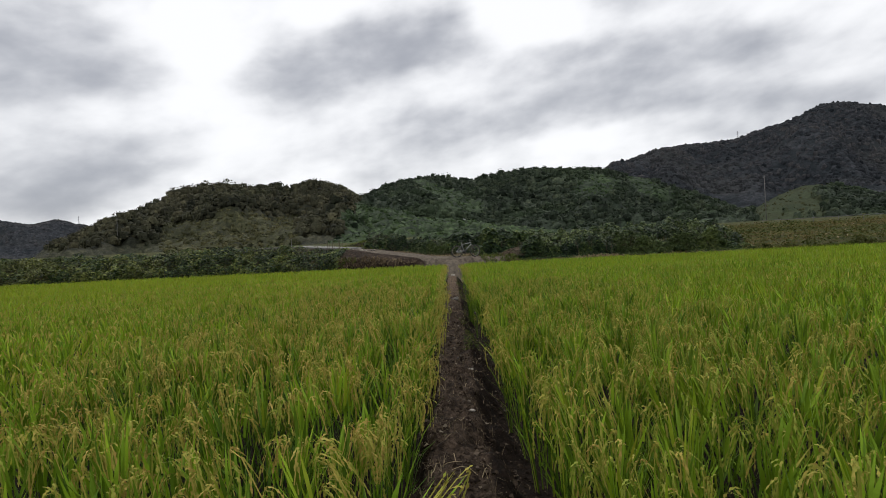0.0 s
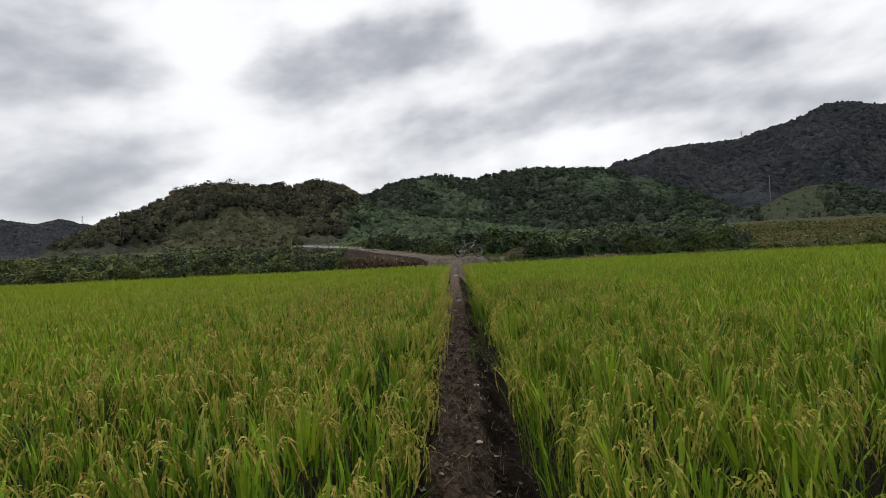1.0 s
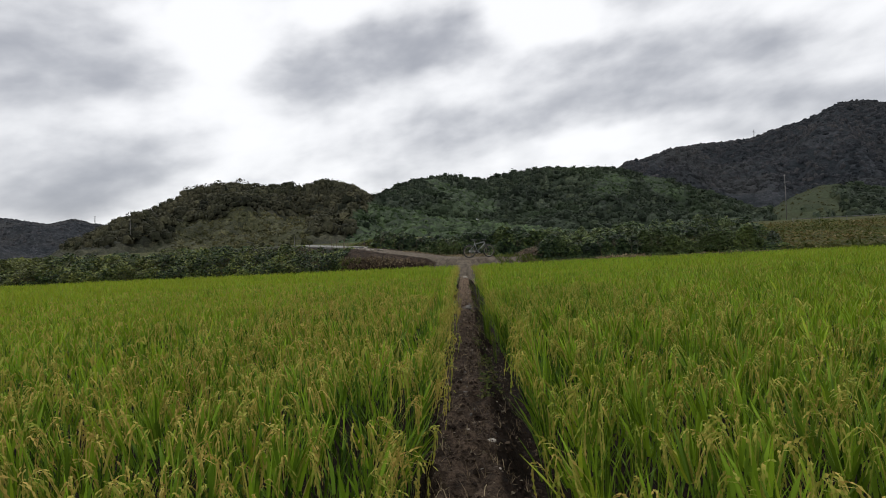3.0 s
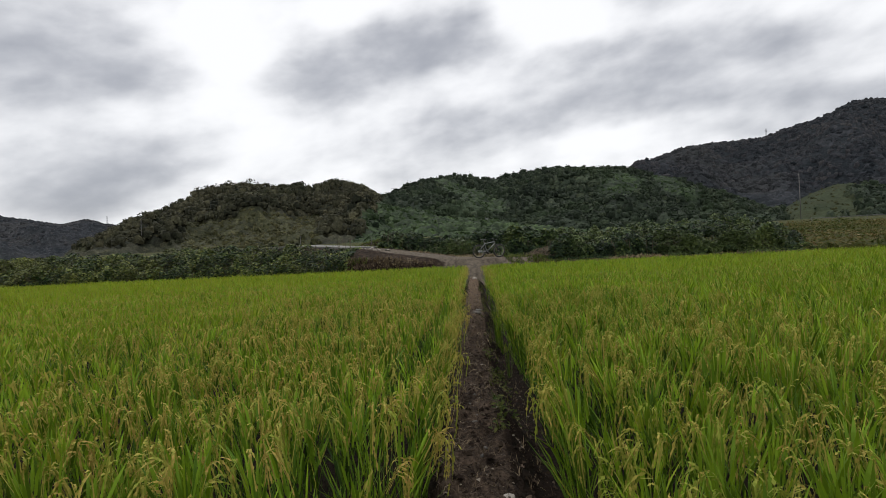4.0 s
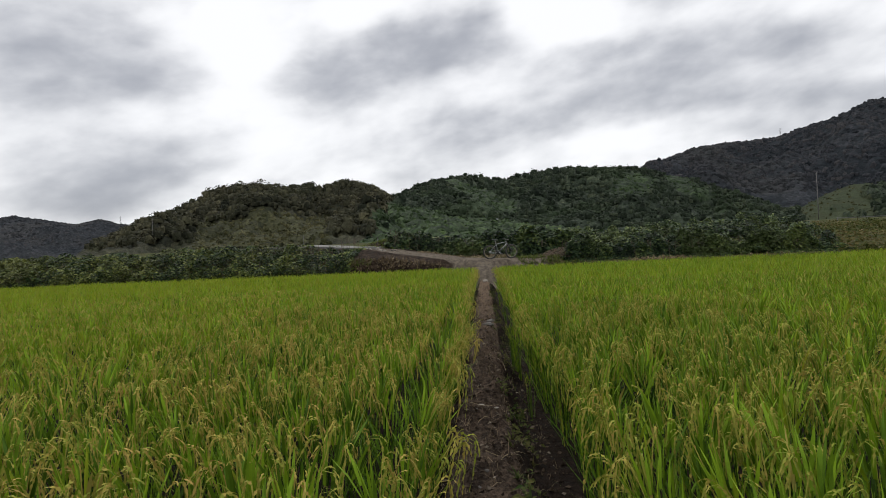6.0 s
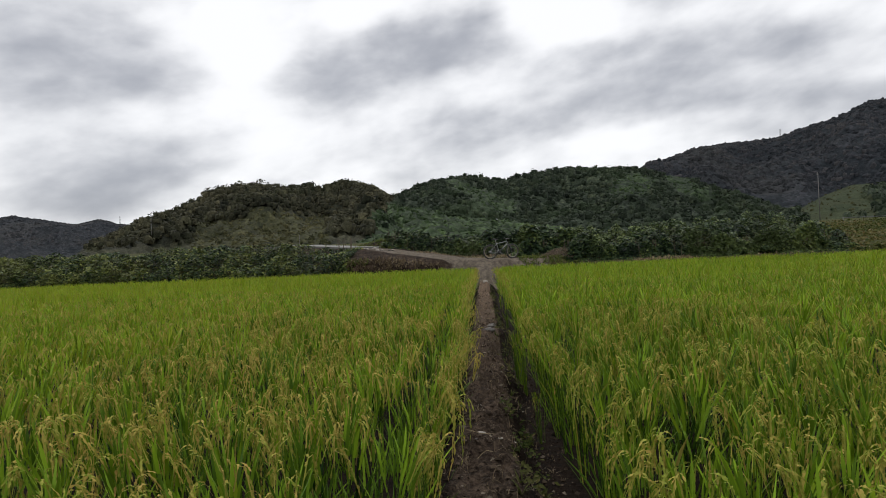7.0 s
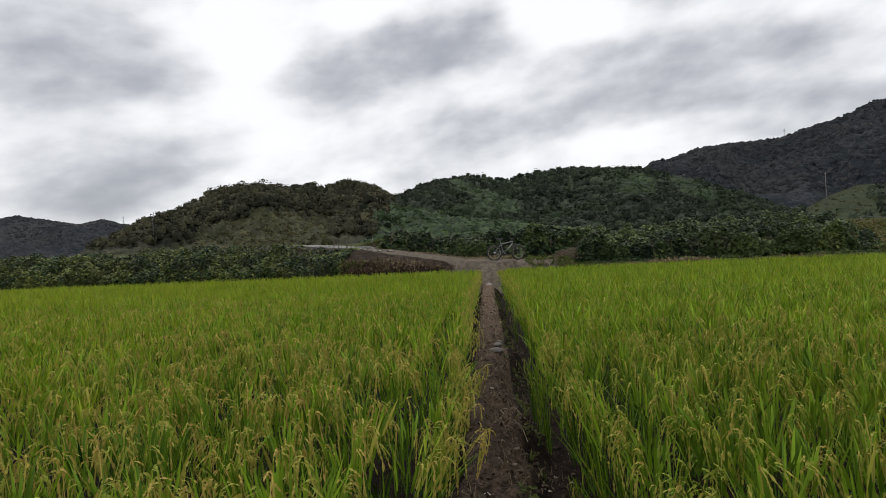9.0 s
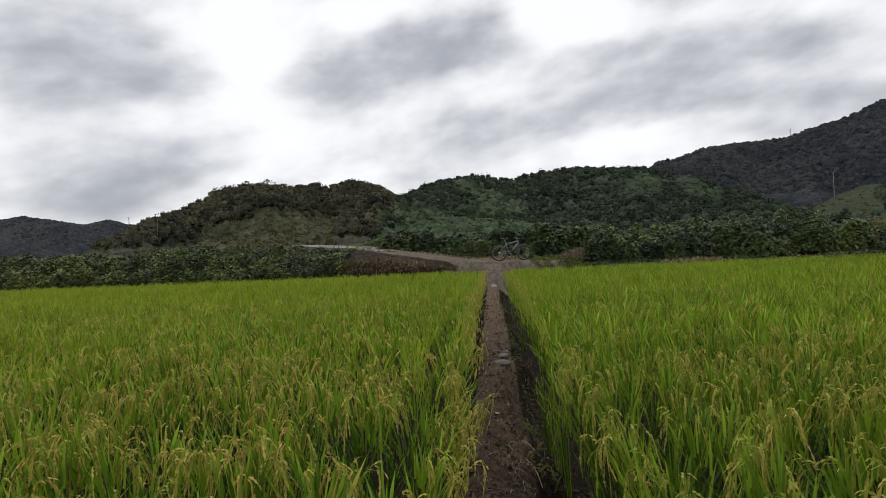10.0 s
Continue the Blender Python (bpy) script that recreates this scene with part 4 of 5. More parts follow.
def hedge(name, label, category, x0, x1, y0, y1, front_low, lift, count, seed, mat, size=0.085, edge_wobble=0.35, cap=9.0, tone=0.5, taper=1.0, bumpy=0.95):
    """A bank of leafy crop plants: leaves over a lumpy canopy from its front foot to its back, and stalks within."""
    r = np.random.default_rng(seed)
    X = r.uniform(x0, x1, count)
    q = r.uniform(0, 1, count)
    ends = np.minimum(smooth(x0, x0 + 0.9, X), 1 - smooth(x1 - 0.9, x1, X))
    lumps = 0.34 * fbm(X * 1.1, q * 3, seed, 3) + 0.30 * fbm(X * 2.6, q * 9, seed + 3, 2)
    start = y0 + edge_wobble * fbm(X * 0.55, X * 0 + 2, seed + 7, 3)
    rows = 0.10 * np.sin(X * 7.5) if lift[0] > 0.5 else 0.0
    face_part = 0.34
    on_face = q < face_part
    k = np.where(on_face, q / face_part, (q - face_part) / (1 - face_part))
    Y = np.where(on_face, start + 0.35 * k, start + 0.35 + k * (y1 - y0 - 0.35))
    g = height(X, Y)
    shoulder = lift[0] + (lift[1] - lift[0]) * np.where(on_face, 0, k)
    shoulder = shoulder * (taper + (1 - taper) * smooth(x0, x0 + 8, X))
    Z = g + np.where(on_face, front_low + (shoulder - front_low) * k, shoulder) * (0.35 + 0.65 * ends) + lumps + rows
    Z = np.minimum(Z, cap + 0.38 * smooth(-7.5, -11, X) + 0.06 * (Y - 37) + 0.5 * lumps)
    mound, own = domes(X + 40.0, (Y - y0) + 0.6 * (Z - g), 0.95 if lift[0] > 0.5 else 1.7, seed)
    Z = Z + (mound - 0.6) * (bumpy if lift[0] > 0.5 else 0.35)
    inner = r.random(count) ** 1.8 * 0.45
    normal = np.stack([np.zeros(count), np.where(on_face, -0.9, -0.35), np.where(on_face, 0.5, 0.95)], 1)
    P = np.stack([X, Y, Z], 1) - normal * inner[:, None]
    # the blades lie flat towards the light, one above the other
    normal = normal * (1, 0.55, 1) + (0, 0, 0.35)
    P[:, 2] = np.maximum(P[:, 2], g + 0.03)
    tint = r.normal(tone, 0.30, count) + 0.5 * own + 0.30 * fbm(X * 0.8, Y * 0.8, seed + 1, 3)
    if lift[0] < 0.5:
        tint = np.where(r.random(count) < 0.015, 1.0, np.minimum(r.normal(tone, 0.13, count) + 0.8 * fbm(X * 0.22, Y * 0.5, seed + 1, 4), 0.9))
    parts = [leaves(P, size, normal, r, tint)]
    m = int((x1 - x0) * 9)
    sx, sy = r.uniform(x0 + 0.2, x1 - 0.2, m), r.uniform(y0 + 0.2, y1 - 0.2, m)
    sz = height(sx, sy)
    pts = np.stack([np.stack([sx, sy, sz], 1), np.stack([sx + r.normal(0, 0.06, m), sy, sz + lift[0] * 0.8], 1)], 1)
    v, f = strips(pts, np.broadcast_to(np.array((0.009, 0, 0)), pts.shape))
    parts.append((v, f, np.full(len(f), 0.2), 1))
    v, f, t, i = join(parts)
    return tagged(new(name, mesh_of(name, v, f, [mat, M_BARK], t, i)), label, category, kind="stuff")


hedge("bean_crop", "thick green bean plants along the paddy edge", "crop", -34, -6.35, 33.0, 38.2, -0.35, (0.8, 0.75), 62000, 51, M_BEAN, 0.088, 0.35, 1.92, tone=0.42, bumpy=0.55)
hedge("perilla_crop", "tall dark green leafy plants in a row", "crop", 3.9, 17.4, 34.5, 40.4, -0.1, (1.0, 1.45), 60000, 52, M_PERILLA, 0.086, taper=0.7, tone=0.56)
hedge("low_hedge", "low dark leafy hedge behind the track", "hedge", -5.7, 4.4, 39.5, 41.6, 0.1, (1.05, 1.2), 16000, 53, M_PERILLA, 0.10, 0.2, tone=0.30, taper=0.7, bumpy=0.35)
hedge("leafy_bush", "tall dark leafy bushes behind the parked bicycle", "bush", 1.6, 5.6, 37.6, 40.4, 0.1, (1.0, 1.35), 9000, 54, M_PERILLA, 0.13, 0.3, tone=0.42)


def tufts(name, label, category, xy, size, seed, mat, blades=14, wide=0.006, tint=0.5, spread=0.7):
    """Tufts of grass blades standing on the ground at xy."""
    r = np.random.default_rng(seed)
    protos = []
    for _ in range(6):
        a, tilt = r.uniform(0, 6.28, blades), r.uniform(0.05, spread, blades)
        s = np.array([0, 0.5, 1.0])
        ln = r.uniform(0.5, 1.0, blades)
        bend = tilt[:, None] * (0.6 + 0.8 * s[None])
        out, up = np.sin(bend) * s * ln[:, None], np.cos(bend) * s * ln[:, None]
        pts = np.stack([np.cos(a)[:, None] * out, np.sin(a)[:, None] * out, up], 2)
        side = np.stack([-np.sin(a), np.cos(a), a * 0], 1)[:, None] * (np.array([1, 0.8, 0.1])[None, :, None] * wide / size)
        v, f = strips(pts, side)
        protos.append((v, f, np.clip(np.repeat(r.normal(tint, 0.15, blades), 2), 0, 1), np.zeros(len(f), int)))
    n = len(xy)
    z = height(xy[:, 0], xy[:, 1])
    v, f, t, i = scatter(protos, np.column_stack([xy, z - 0.01]), r.uniform(0, 6.28, n), size * r.uniform(0.5, 1.3, n), r.integers(0, 6, n), r.normal(0, 0.15, n))
    return tagged(new(name, mesh_of(name, v, f, [mat], t, i)), label, category, kind="stuff")


def spots(n, x0, x1, y0, y1, seed):
    r = np.random.default_rng(seed)
    return np.stack([r.uniform(x0, x1, n), r.uniform(y0, y1, n)], 1)


hedge("weed_bank", "rough olive and brown weeds over the embankment", "weeds", 16.6, 64, 33.6, 60, -0.2, (0.22, 0.25), 44000, 55, M_WEED, 0.12, 0.5, tone=0.55)
bank_spots = spots(220, 18, 62, 34, 60, 61)
tufts("weeds", "rough green and brown weeds on the embankment", "weeds", bank_spots, 0.55, 62, M_WEED, 12, 0.02, 0.62)
tufts("dry_grass", "withered brown grass hanging on the earth bank", "grass", spots(420, -6.4, -1.7, 33.1, 34.1, 63), 0.24, 64, M_STRAW, 9, 0.010, 0.5, 1.2)
tufts("verge_grass", "short green grass beside the dirt track", "grass", np.concatenate([spots(300, 2.0, 5.2, 35.6, 38.5, 65), spots(220, 1.7, 3.6, 34.3, 36.2, 77), spots(260, 2.0, 4.6, 33.2, 34.8, 79), spots(420, -9.5, -4.6, 40.2, 44.0, 85), spots(120, -6.5, -5.4, 33.1, 34.0, 86), spots(300, -7.4, -4.4, 39.6, 41.4, 87)]), 0.17, 66, M_VERGE, 12, 0.008, 0.6)
tufts("dry_stalks", "withered pale stalks before the leafy plants", "straw", np.concatenate([spots(90, 4.4, 16, 33.2, 34.8, 75), spots(380, 7.0, 9.6, 33.3, 34.7, 78)]), 0.17, 76, M_STRAW, 8, 0.012, 0.65, 1.3)
tufts("leaf_litter", "dry brown stalks at the foot of the hedge", "grass", spots(520, -3.6, 1.8, 37.5, 39.6, 67), 0.13, 68, M_STRAW, 8, 0.012, 0.75, 1.5)
tufts("straw_litter", "pale straw lying along the path's edges", "straw", np.concatenate([spots(520, -0.3, -0.08, 1.5, 24, 69), spots(520, 0.12, 0.5, 1.5, 24, 70), spots(420, -0.15, 0.2, 1.5, 20, 74)]), 0.10, 71, M_STRAW, 4, 0.0020, 0.55, 1.7)
tufts("path_weeds", "small green weeds at the edge of the path", "weeds", spots(150, 0.16, 0.34, 7.5, 30, 72), 0.09, 73, M_WEED, 9, 0.007, 0.3, 1.1)


# ---- small growth on and beside the path ----
def sprigs(name, label, spots_xy, reach, seed, size=0.022):
    """Low broad-leaved weeds, a cluster of small leaves at each spot."""
    r = np.random.default_rng(seed)
    parts = []
    for x, y in spots_xy:
        n = r.integers(10, 26)
        p = np.stack([x + r.normal(0, reach, n), y + r.normal(0, reach * 1.3, n), np.zeros(n)], 1)
        p[:, 2] = height(p[:, 0], p[:, 1]) + r.uniform(0.01, 0.09, n)
        parts.append(leaves(p, size, np.stack([np.zeros(n), np.full(n, -0.3), np.ones(n)], 1), r, r.normal(0.35, 0.2, n)))
    v, f, t, i = join(parts)
    return tagged(new(name, mesh_of(name, v, f, [M_WEED], t, i)), label, "weeds", kind="stuff")


weed_rng = np.random.default_rng(80)
sprigs("ditch_weeds", "small broad-leaved weeds along the ditch edge",
       np.stack([weed_rng.uniform(0.17, 0.36, 70), weed_rng.uniform(7.5, 29, 70)], 1), 0.035, 81)


def crumbs(name, label, n, x0, x1, biggest, seed, mat, far=15.0):
    """Broken crumbs and clods of soil strewn over the path and the ditch."""
    r = np.random.default_rng(seed)
    x, y = r.uniform(x0, x1, n), 2.2 + far * r.random(n) ** 1.2
    size = 0.004 + biggest * r.random(n) ** 3.0
    c = np.stack([x, y, height(x, y) + size * 0.25], 1)
    unit = np.array([(1, 0, 0), (0, 1, 0), (-1, 0, 0), (0, -1, 0), (0, 0, 0.75), (0, 0, -0.8)], float)
    turn = r.uniform(0, 6.28, n)
    v = unit[None] * size[:, None, None] * r.uniform(0.55, 1.35, (n, 6, 1)) + r.normal(0, 0.22, (n, 6, 3)) * size[:, None, None]
    v = np.stack([v[..., 0] * np.cos(turn)[:, None] - v[..., 1] * np.sin(turn)[:, None], v[..., 0] * np.sin(turn)[:, None] + v[..., 1] * np.cos(turn)[:, None], v[..., 2]], -1) + c[:, None]
    tri = np.array([(0, 1, 4), (1, 2, 4), (2, 3, 4), (3, 0, 4)])
    f = (tri[None] + (np.arange(n) * 6)[:, None, None]).reshape(-1, 3)
    return tagged(new(name, mesh_of(name, v.reshape(-1, 3), f, [mat], np.repeat(r.random(n), 4))), label, "soil", kind="stuff")


M_CRUMB = leaf_material("earth_crumb", [(0.0, (0.010, 0.007, 0.0052)), (0.7, (0.036, 0.026, 0.019)), (0.93, (0.070, 0.052, 0.039)), (1.0, (0.17, 0.145, 0.115))], 0.95, 0.0, specular=0.05)
crumbs("soil_crumbs", "dark crumbs of earth strewn over the path", 10000, -0.3, 0.58, 0.018, 82, M_CRUMB)
crumbs("soil_clods", "broken clods of dark earth along the trodden path", 1500, -0.26, 0.34, 0.024, 83, M_CRUMB, 24.0)


# ---- stones ----
def stone_mesh(seed, flat=0.6):
    """A weathered stone: an uneven faceted lump."""
    r = random.Random(seed)
    bm = bmesh.new()
    bmesh.ops.create_icosphere(bm, subdivisions=2, radius=1.0)
    for v in bm.verts:
        p = v.co
        k = 1 + 0.22 * noise.noise(p * 1.3 + Vector((seed * 3.1, 0, 0))) + 0.08 * noise.noise(p * 3.7 + Vector((0, seed * 1.7, 0)))
        v.co = Vector((p.x * k, p.y * k * 0.8, p.z * k * flat))
    for f in bm.faces:
        f.smooth = r.random() < 0.6
    me = bpy.data.meshes.new("stone")
    bm.to_mesh(me)
    bm.free()
    return me


STONES = []
for k in range(5):
    shape = stone_mesh(k + 1, (0.26, 0.6, 0.7, 0.34, 0.8)[k])
    STONES.append(shape)


def stone(name, label, x, y, size, k, mat, spin=0.0, group="", sunk=0.35):
    me = STONES[k % 5].copy()
    me.materials.append(mat)
    ob = new(name, me)
    ob.scale = (size, size, size)
    ob.rotation_euler = (0.1 * math.sin(spin * 7), 0.1 * math.cos(spin * 5), spin)
    ob.location = (x, y, float(height(x, y)) + size * (0.5 - sunk) * 0.6)
    return tagged(ob, label, "stone", group)


stone("flat_stone", "flat grey stone bedded in the trodden path", 0.06, 15.35, 0.105, 3, M_STONE, 0.3, sunk=0.2)
stone("flat_stone", "flat grey stone bedded in the trodden path", 0.09, 15.85, 0.085, 3, M_STONE, 1.7, sunk=0.2)
stone("stone", "small rough grey stone half sunk in mud", 0.10, 16.3, 0.08, 1, M_STONE, 2.5)
stone("pale_stone", "pale stone at the foot of the earth ramp", 0.05, 30.7, 0.13, 2, M_PALE_STONE, 0.8)
stone_rng = random.Random(5)
for k in range(90):
    px = stone_rng.uniform(-0.17, 0.22)
    py = 2.5 + 27 * stone_rng.random() ** 1.3
    pale = stone_rng.random() < 0.4
    stone("pebble", "small pale pebble on the trodden path" if pale else "small grey-brown pebble on the trodden path", px, py,
          stone_rng.uniform(0.009, 0.026), (0, 3)[k % 2] if pale else k, M_PALE_STONE if pale else M_STONE, stone_rng.uniform(0, 6), "pebbles on the path")
for x, y, size, k in ((0.30, 8.55, 0.045, 0), (0.36, 7.7, 0.035, 3), (0.17, 6.5, 0.045, 0), (0.13, 4.65, 0.03, 3), (0.18, 6.0, 0.035, 3), (-0.04, 10.2, 0.035, 0)):
    stone("stone", "small pale stone at the edge of the path", x, y, size, k, M_PALE_STONE, x * 9)
for k in range(11):
    x = -6.7 + 0.17 * k + stone_rng.uniform(-0.25, 0.25)
    y = 38.9 - 0.10 * k + stone_rng.uniform(-0.4, 0.4)
    stone("rock", "pale broken rock beside the dirt track", x, y, stone_rng.uniform(0.07, 0.19), k, M_PALE_STONE if k % 3 else M_STONE, stone_rng.uniform(0, 6), "rocks beside the track", 0.2)


# ---- sticks and the brush heap ----
def tube(bm, pts, radius, sides=6, taper=1.0):
    """A closed tube along points."""
    pts = [Vector(p) for p in pts]
    rings = []
    for k, p in enumerate(pts):
        d = (pts[min(k + 1, len(pts) - 1)] - pts[max(k - 1, 0)]).normalized()
        a = d.cross(Vector((0, 0, 1)) if abs(d.z) < 0.9 else Vector((1, 0, 0))).normalized()
        b = d.cross(a)
        rad = radius * (1 + (taper - 1) * k / max(len(pts) - 1, 1))
        rings.append([bm.verts.new(p + (a * math.cos(q) + b * math.sin(q)) * rad) for q in (2 * math.pi * j / sides for j in range(sides))])
    for r0, r1 in zip(rings[:-1], rings[1:]):
        for j in range(sides):
            bm.faces.new((r0[j], r0[(j + 1) % sides], r1[(j + 1) % sides], r1[j]))
    bm.faces.new(rings[0][::-1])
    bm.faces.new(rings[-1])


def lone_mesh(name, bm, mat, label, category, group=""):
    me = bpy.data.meshes.new(name)
    bm.to_mesh(me)
    bm.free()
    me.materials.append(mat)
    return tagged(new(name, me), label, category, group)


def stick(x, y, length, turn, label="pale dry stalk lying across the path"):
    bm = bmesh.new()
    c, s = math.cos(turn), math.sin(turn)
    pts = []
    for q in (-0.5, -0.2, 0.15, 0.5):
        a, b = x + q * length * c, y + q * length * s
        pts.append((a, b, float(height(a, b)) + 0.012 + 0.012 * math.sin(q * 5)))
    tube(bm, pts, 0.0028, 5, 0.6)
    me = lone_mesh("stalk", bm, M_DRY, label, "stalk", "stalks on the path")
    return me


M_DRY = plain_material("dry_stalk", (0.15, 0.115, 0.065), (0.30, 0.24, 0.14), 14.0, 0.85)
M_BRUSH = plain_material("withered_brush", (0.045, 0.032, 0.021), (0.15, 0.108, 0.072), 9.0, 0.95)
stick(0.02, 10.1, 0.34, 0.15)
for k in range(30):
    stick(stone_rng.uniform(-0.14, 0.3), stone_rng.uniform(2.6, 20), stone_rng.uniform(0.07, 0.2), stone_rng.uniform(0, 3.1), "short dry straw stalk lying on the path")


def brush_heap():
    bm = bmesh.new()
    r = random.Random(9)
    cx, cy = 3.75, 35.3
    base = float(height(cx, cy))
    for _ in range(560):
        a = r.uniform(0, 6.28)
        d = 0.75 * math.sqrt(r.random())
        x, y = cx + math.cos(a) * d, cy + math.sin(a) * d * 0.7
        top = 0.52 * (1 - (d / 0.8) ** 2) * r.uniform(0.3, 1.0)
        turn, ln = a + r.uniform(-1.4, 1.4), r.uniform(0.2, 0.5)
        rise = r.uniform(-0.7, 0.1)
        z = base + max(top, 0.06)
        p0 = Vector((x, y, z))
        d1 = Vector((math.cos(turn), math.sin(turn), rise * 0.4)) * ln * 0.5
        d2 = Vector((math.cos(turn), math.sin(turn), rise * 1.4)) * ln * 0.5
        p2 = p0 + d1 + d2
        p2.z = max(p2.z, base + 0.0)
        tube(bm, [p0, p0 + d1, p2], r.uniform(0.005, 0.010), 4, 0.4)
    return lone_mesh("brush_heap", bm, M_BRUSH, "heap of withered brown stalks beside the track", "brush heap")


brush_heap()


# ---- the bicycle ----
def wheel(parent, x, y, z, turn=0.0):
    hub_at = new("wheel")
    hub_at.parent = parent
    hub_at.location, hub_at.rotation_euler = (x, y, z), (0, 0, turn)

    def ring(radius, thick, sides, mat, name, label, flat=1.0):
        bm = bmesh.new()
        loops = []
        for k in range(40):
            q = 2 * math.pi * k / 40
            loops.append([bm.verts.new(((radius + thick * math.cos(w)) * math.cos(q), thick * flat * math.sin(w), (radius + thick * math.cos(w)) * math.sin(q)))
                          for w in (2 * math.pi * j / sides for j in range(sides))])
        for k in range(40):
            a, b = loops[k], loops[(k + 1) % 40]
            for j in range(sides):
                bm.faces.new((a[j], a[(j + 1) % sides], b[(j + 1) % sides], b[j]))
        return part(name, bm, mat, hub_at, label)
    ring(0.312, 0.031, 8, M_TYRE, "tyre", "black knobbly tyre")
    ring(0.276, 0.015, 6, M_RIM, "rim", "dusty pale alloy rim", 0.9)
    bm = bmesh.new()
    tube(bm, [(0, -0.05, 0), (0, 0.05, 0)], 0.022, 10)
    part("hub", bm, M_STEEL, hub_at)
    for k in range(24):
        q, lean = 2 * math.pi * k / 24, 0.3 * (-1) ** (k // 2)
        bm = bmesh.new()
        tube(bm, [(0.02 * math.cos(q + lean * 4), 0.035 * (-1) ** k, 0.02 * math.sin(q + lean * 4)), (0.275 * math.cos(q), 0, 0.275 * math.sin(q))], 0.0011, 3)
        part("spoke", bm, M_BLACK, hub_at)
    return hub_at


def bicycle(m):
    """A mountain bike on its kickstand: x ahead, the rear axle over the origin."""
    bike = new("bicycle")
    tagged(bike, "grey and black mountain bike parked on the track", "bicycle")
    wheel(bike, 0.0, 0.0, 0.342)
    front = wheel(bike, 1.07, 0.0, 0.342, radians(14))
    bb, seat_top, head_top, head_low = (0.43, 0, 0.31), (0.29, 0, 0.76), (0.80, 0, 0.84), (0.855, 0, 0.70)
    bm = bmesh.new()
    tube(bm, [bb, seat_top], 0.017, 10)
    tube(bm, [(0.30, 0, 0.71), (0.80, 0, 0.81)], 0.019, 10)
    tube(bm, [bb, (0.84, 0, 0.73)], 0.023, 10)
    tube(bm, [head_low, head_top], 0.024, 10)
    for side in (-1, 1):
        tube(bm, [(0.41, 0.03 * side, 0.31), (0.0, 0.065 * side, 0.342)], 0.010, 8)
        tube(bm, [(0.31, 0.015 * side, 0.69), (0.14, 0.05 * side, 0.52), (0.0, 0.065 * side, 0.342)], 0.009, 8)
    part("frame", bm, M_SILVER, bike, "silver grey frame")
    bm = bmesh.new()
    tube(bm, [bb, (0.63, 0, 0.52)], 0.0245, 10)
    part("frame_panel", bm, M_BLACK, bike, "black painted stretch of the down tube")
    bm = bmesh.new()
    tube(bm, [head_low, (0.875, 0, 0.66)], 0.022, 8)
    tube(bm, [(0.875, -0.065, 0.655), (0.875, 0.065, 0.655)], 0.02, 8)
    for side in (-1, 1):
        tube(bm, [(0.875, 0.065 * side, 0.66), (0.97, 0.065 * side, 0.50)], 0.018, 8)
        tube(bm, [(0.97, 0.065 * side, 0.52), (1.07, 0.065 * side, 0.342)], 0.022, 8)
    part("fork", bm, M_BLACK, bike, "black suspension fork")
    bm = bmesh.new()
    tube(bm, [head_top, (0.775, 0, 0.90)], 0.015, 8)
    tube(bm, [(0.775, 0, 0.90), (0.83, 0, 0.93)], 0.016, 8)
    part("stem", bm, M_BLACK, bike)
    bm = bmesh.new()
    tube(bm, [(0.76, -0.33, 0.955), (0.80, -0.17, 0.95), (0.83, -0.06, 0.93), (0.83, 0.06, 0.93), (0.80, 0.17, 0.95), (0.76, 0.33, 0.955)], 0.0125, 8)
    bar = part("handlebar", bm, M_BLACK, bike)
    for side in (-1, 1):
        bm = bmesh.new()
        tube(bm, [(0.775, 0.22 * side, 0.953), (0.76, 0.34 * side, 0.955)], 0.017, 8)
        part("grip", bm, M_TYRE, bar)
        bm = bmesh.new()
        tube(bm, [(0.80, 0.19 * side, 0.945), (0.85, 0.22 * side, 0.925), (0.85, 0.29 * side, 0.92)], 0.007, 6)
        part("brake_lever", bm, M_STEEL, bar)
    bm = bmesh.new()
    tube(bm, [seat_top, (0.255, 0, 0.90)], 0.0135, 8)
    part("seat_post", bm, M_STEEL, bike)
    bm = bmesh.new()
    rings = []
    for k in range(9):
        q = k / 8
        x, half, zc = 0.11 + 0.28 * q, 0.075 * (1 - q) ** 0.8 + 0.018, 0.925 + 0.012 * math.cos(q * 5)
        rings.append([bm.verts.new((x, half * math.cos(w), zc + 0.026 * math.sin(w))) for w in (2 * math.pi * j / 10 for j in range(10))])
    for a, b in zip(rings[:-1], rings[1:]):
        for j in range(10):
            bm.faces.new((a[j], a[(j + 1) % 10], b[(j + 1) % 10], b[j]))
    bm.faces.new(rings[0][::-1])
    bm.faces.new(rings[-1])
    part("saddle", bm, M_VINYL, bike, "black padded saddle")
    bm = bmesh.new()
    tube(bm, [(0.43, -0.052, 0.31), (0.43, -0.046, 0.31)], 0.095, 24)
    tube(bm, [(0.43, -0.075, 0.31), (0.43, 0.075, 0.31)], 0.018, 10)
    crank = part("crankset", bm, M_BLACK, bike)
    for side, dx, dz in ((-1, 0.15, -0.08), (1, -0.15, 0.08)):
        bm = bmesh.new()
        tube(bm, [(0.43, 0.075 * side, 0.31), (0.43 + dx, 0.085 * side, 0.31 + dz)], 0.010, 6)
        part("crank_arm", bm, M_STEEL, crank)
        bm = bmesh.new()
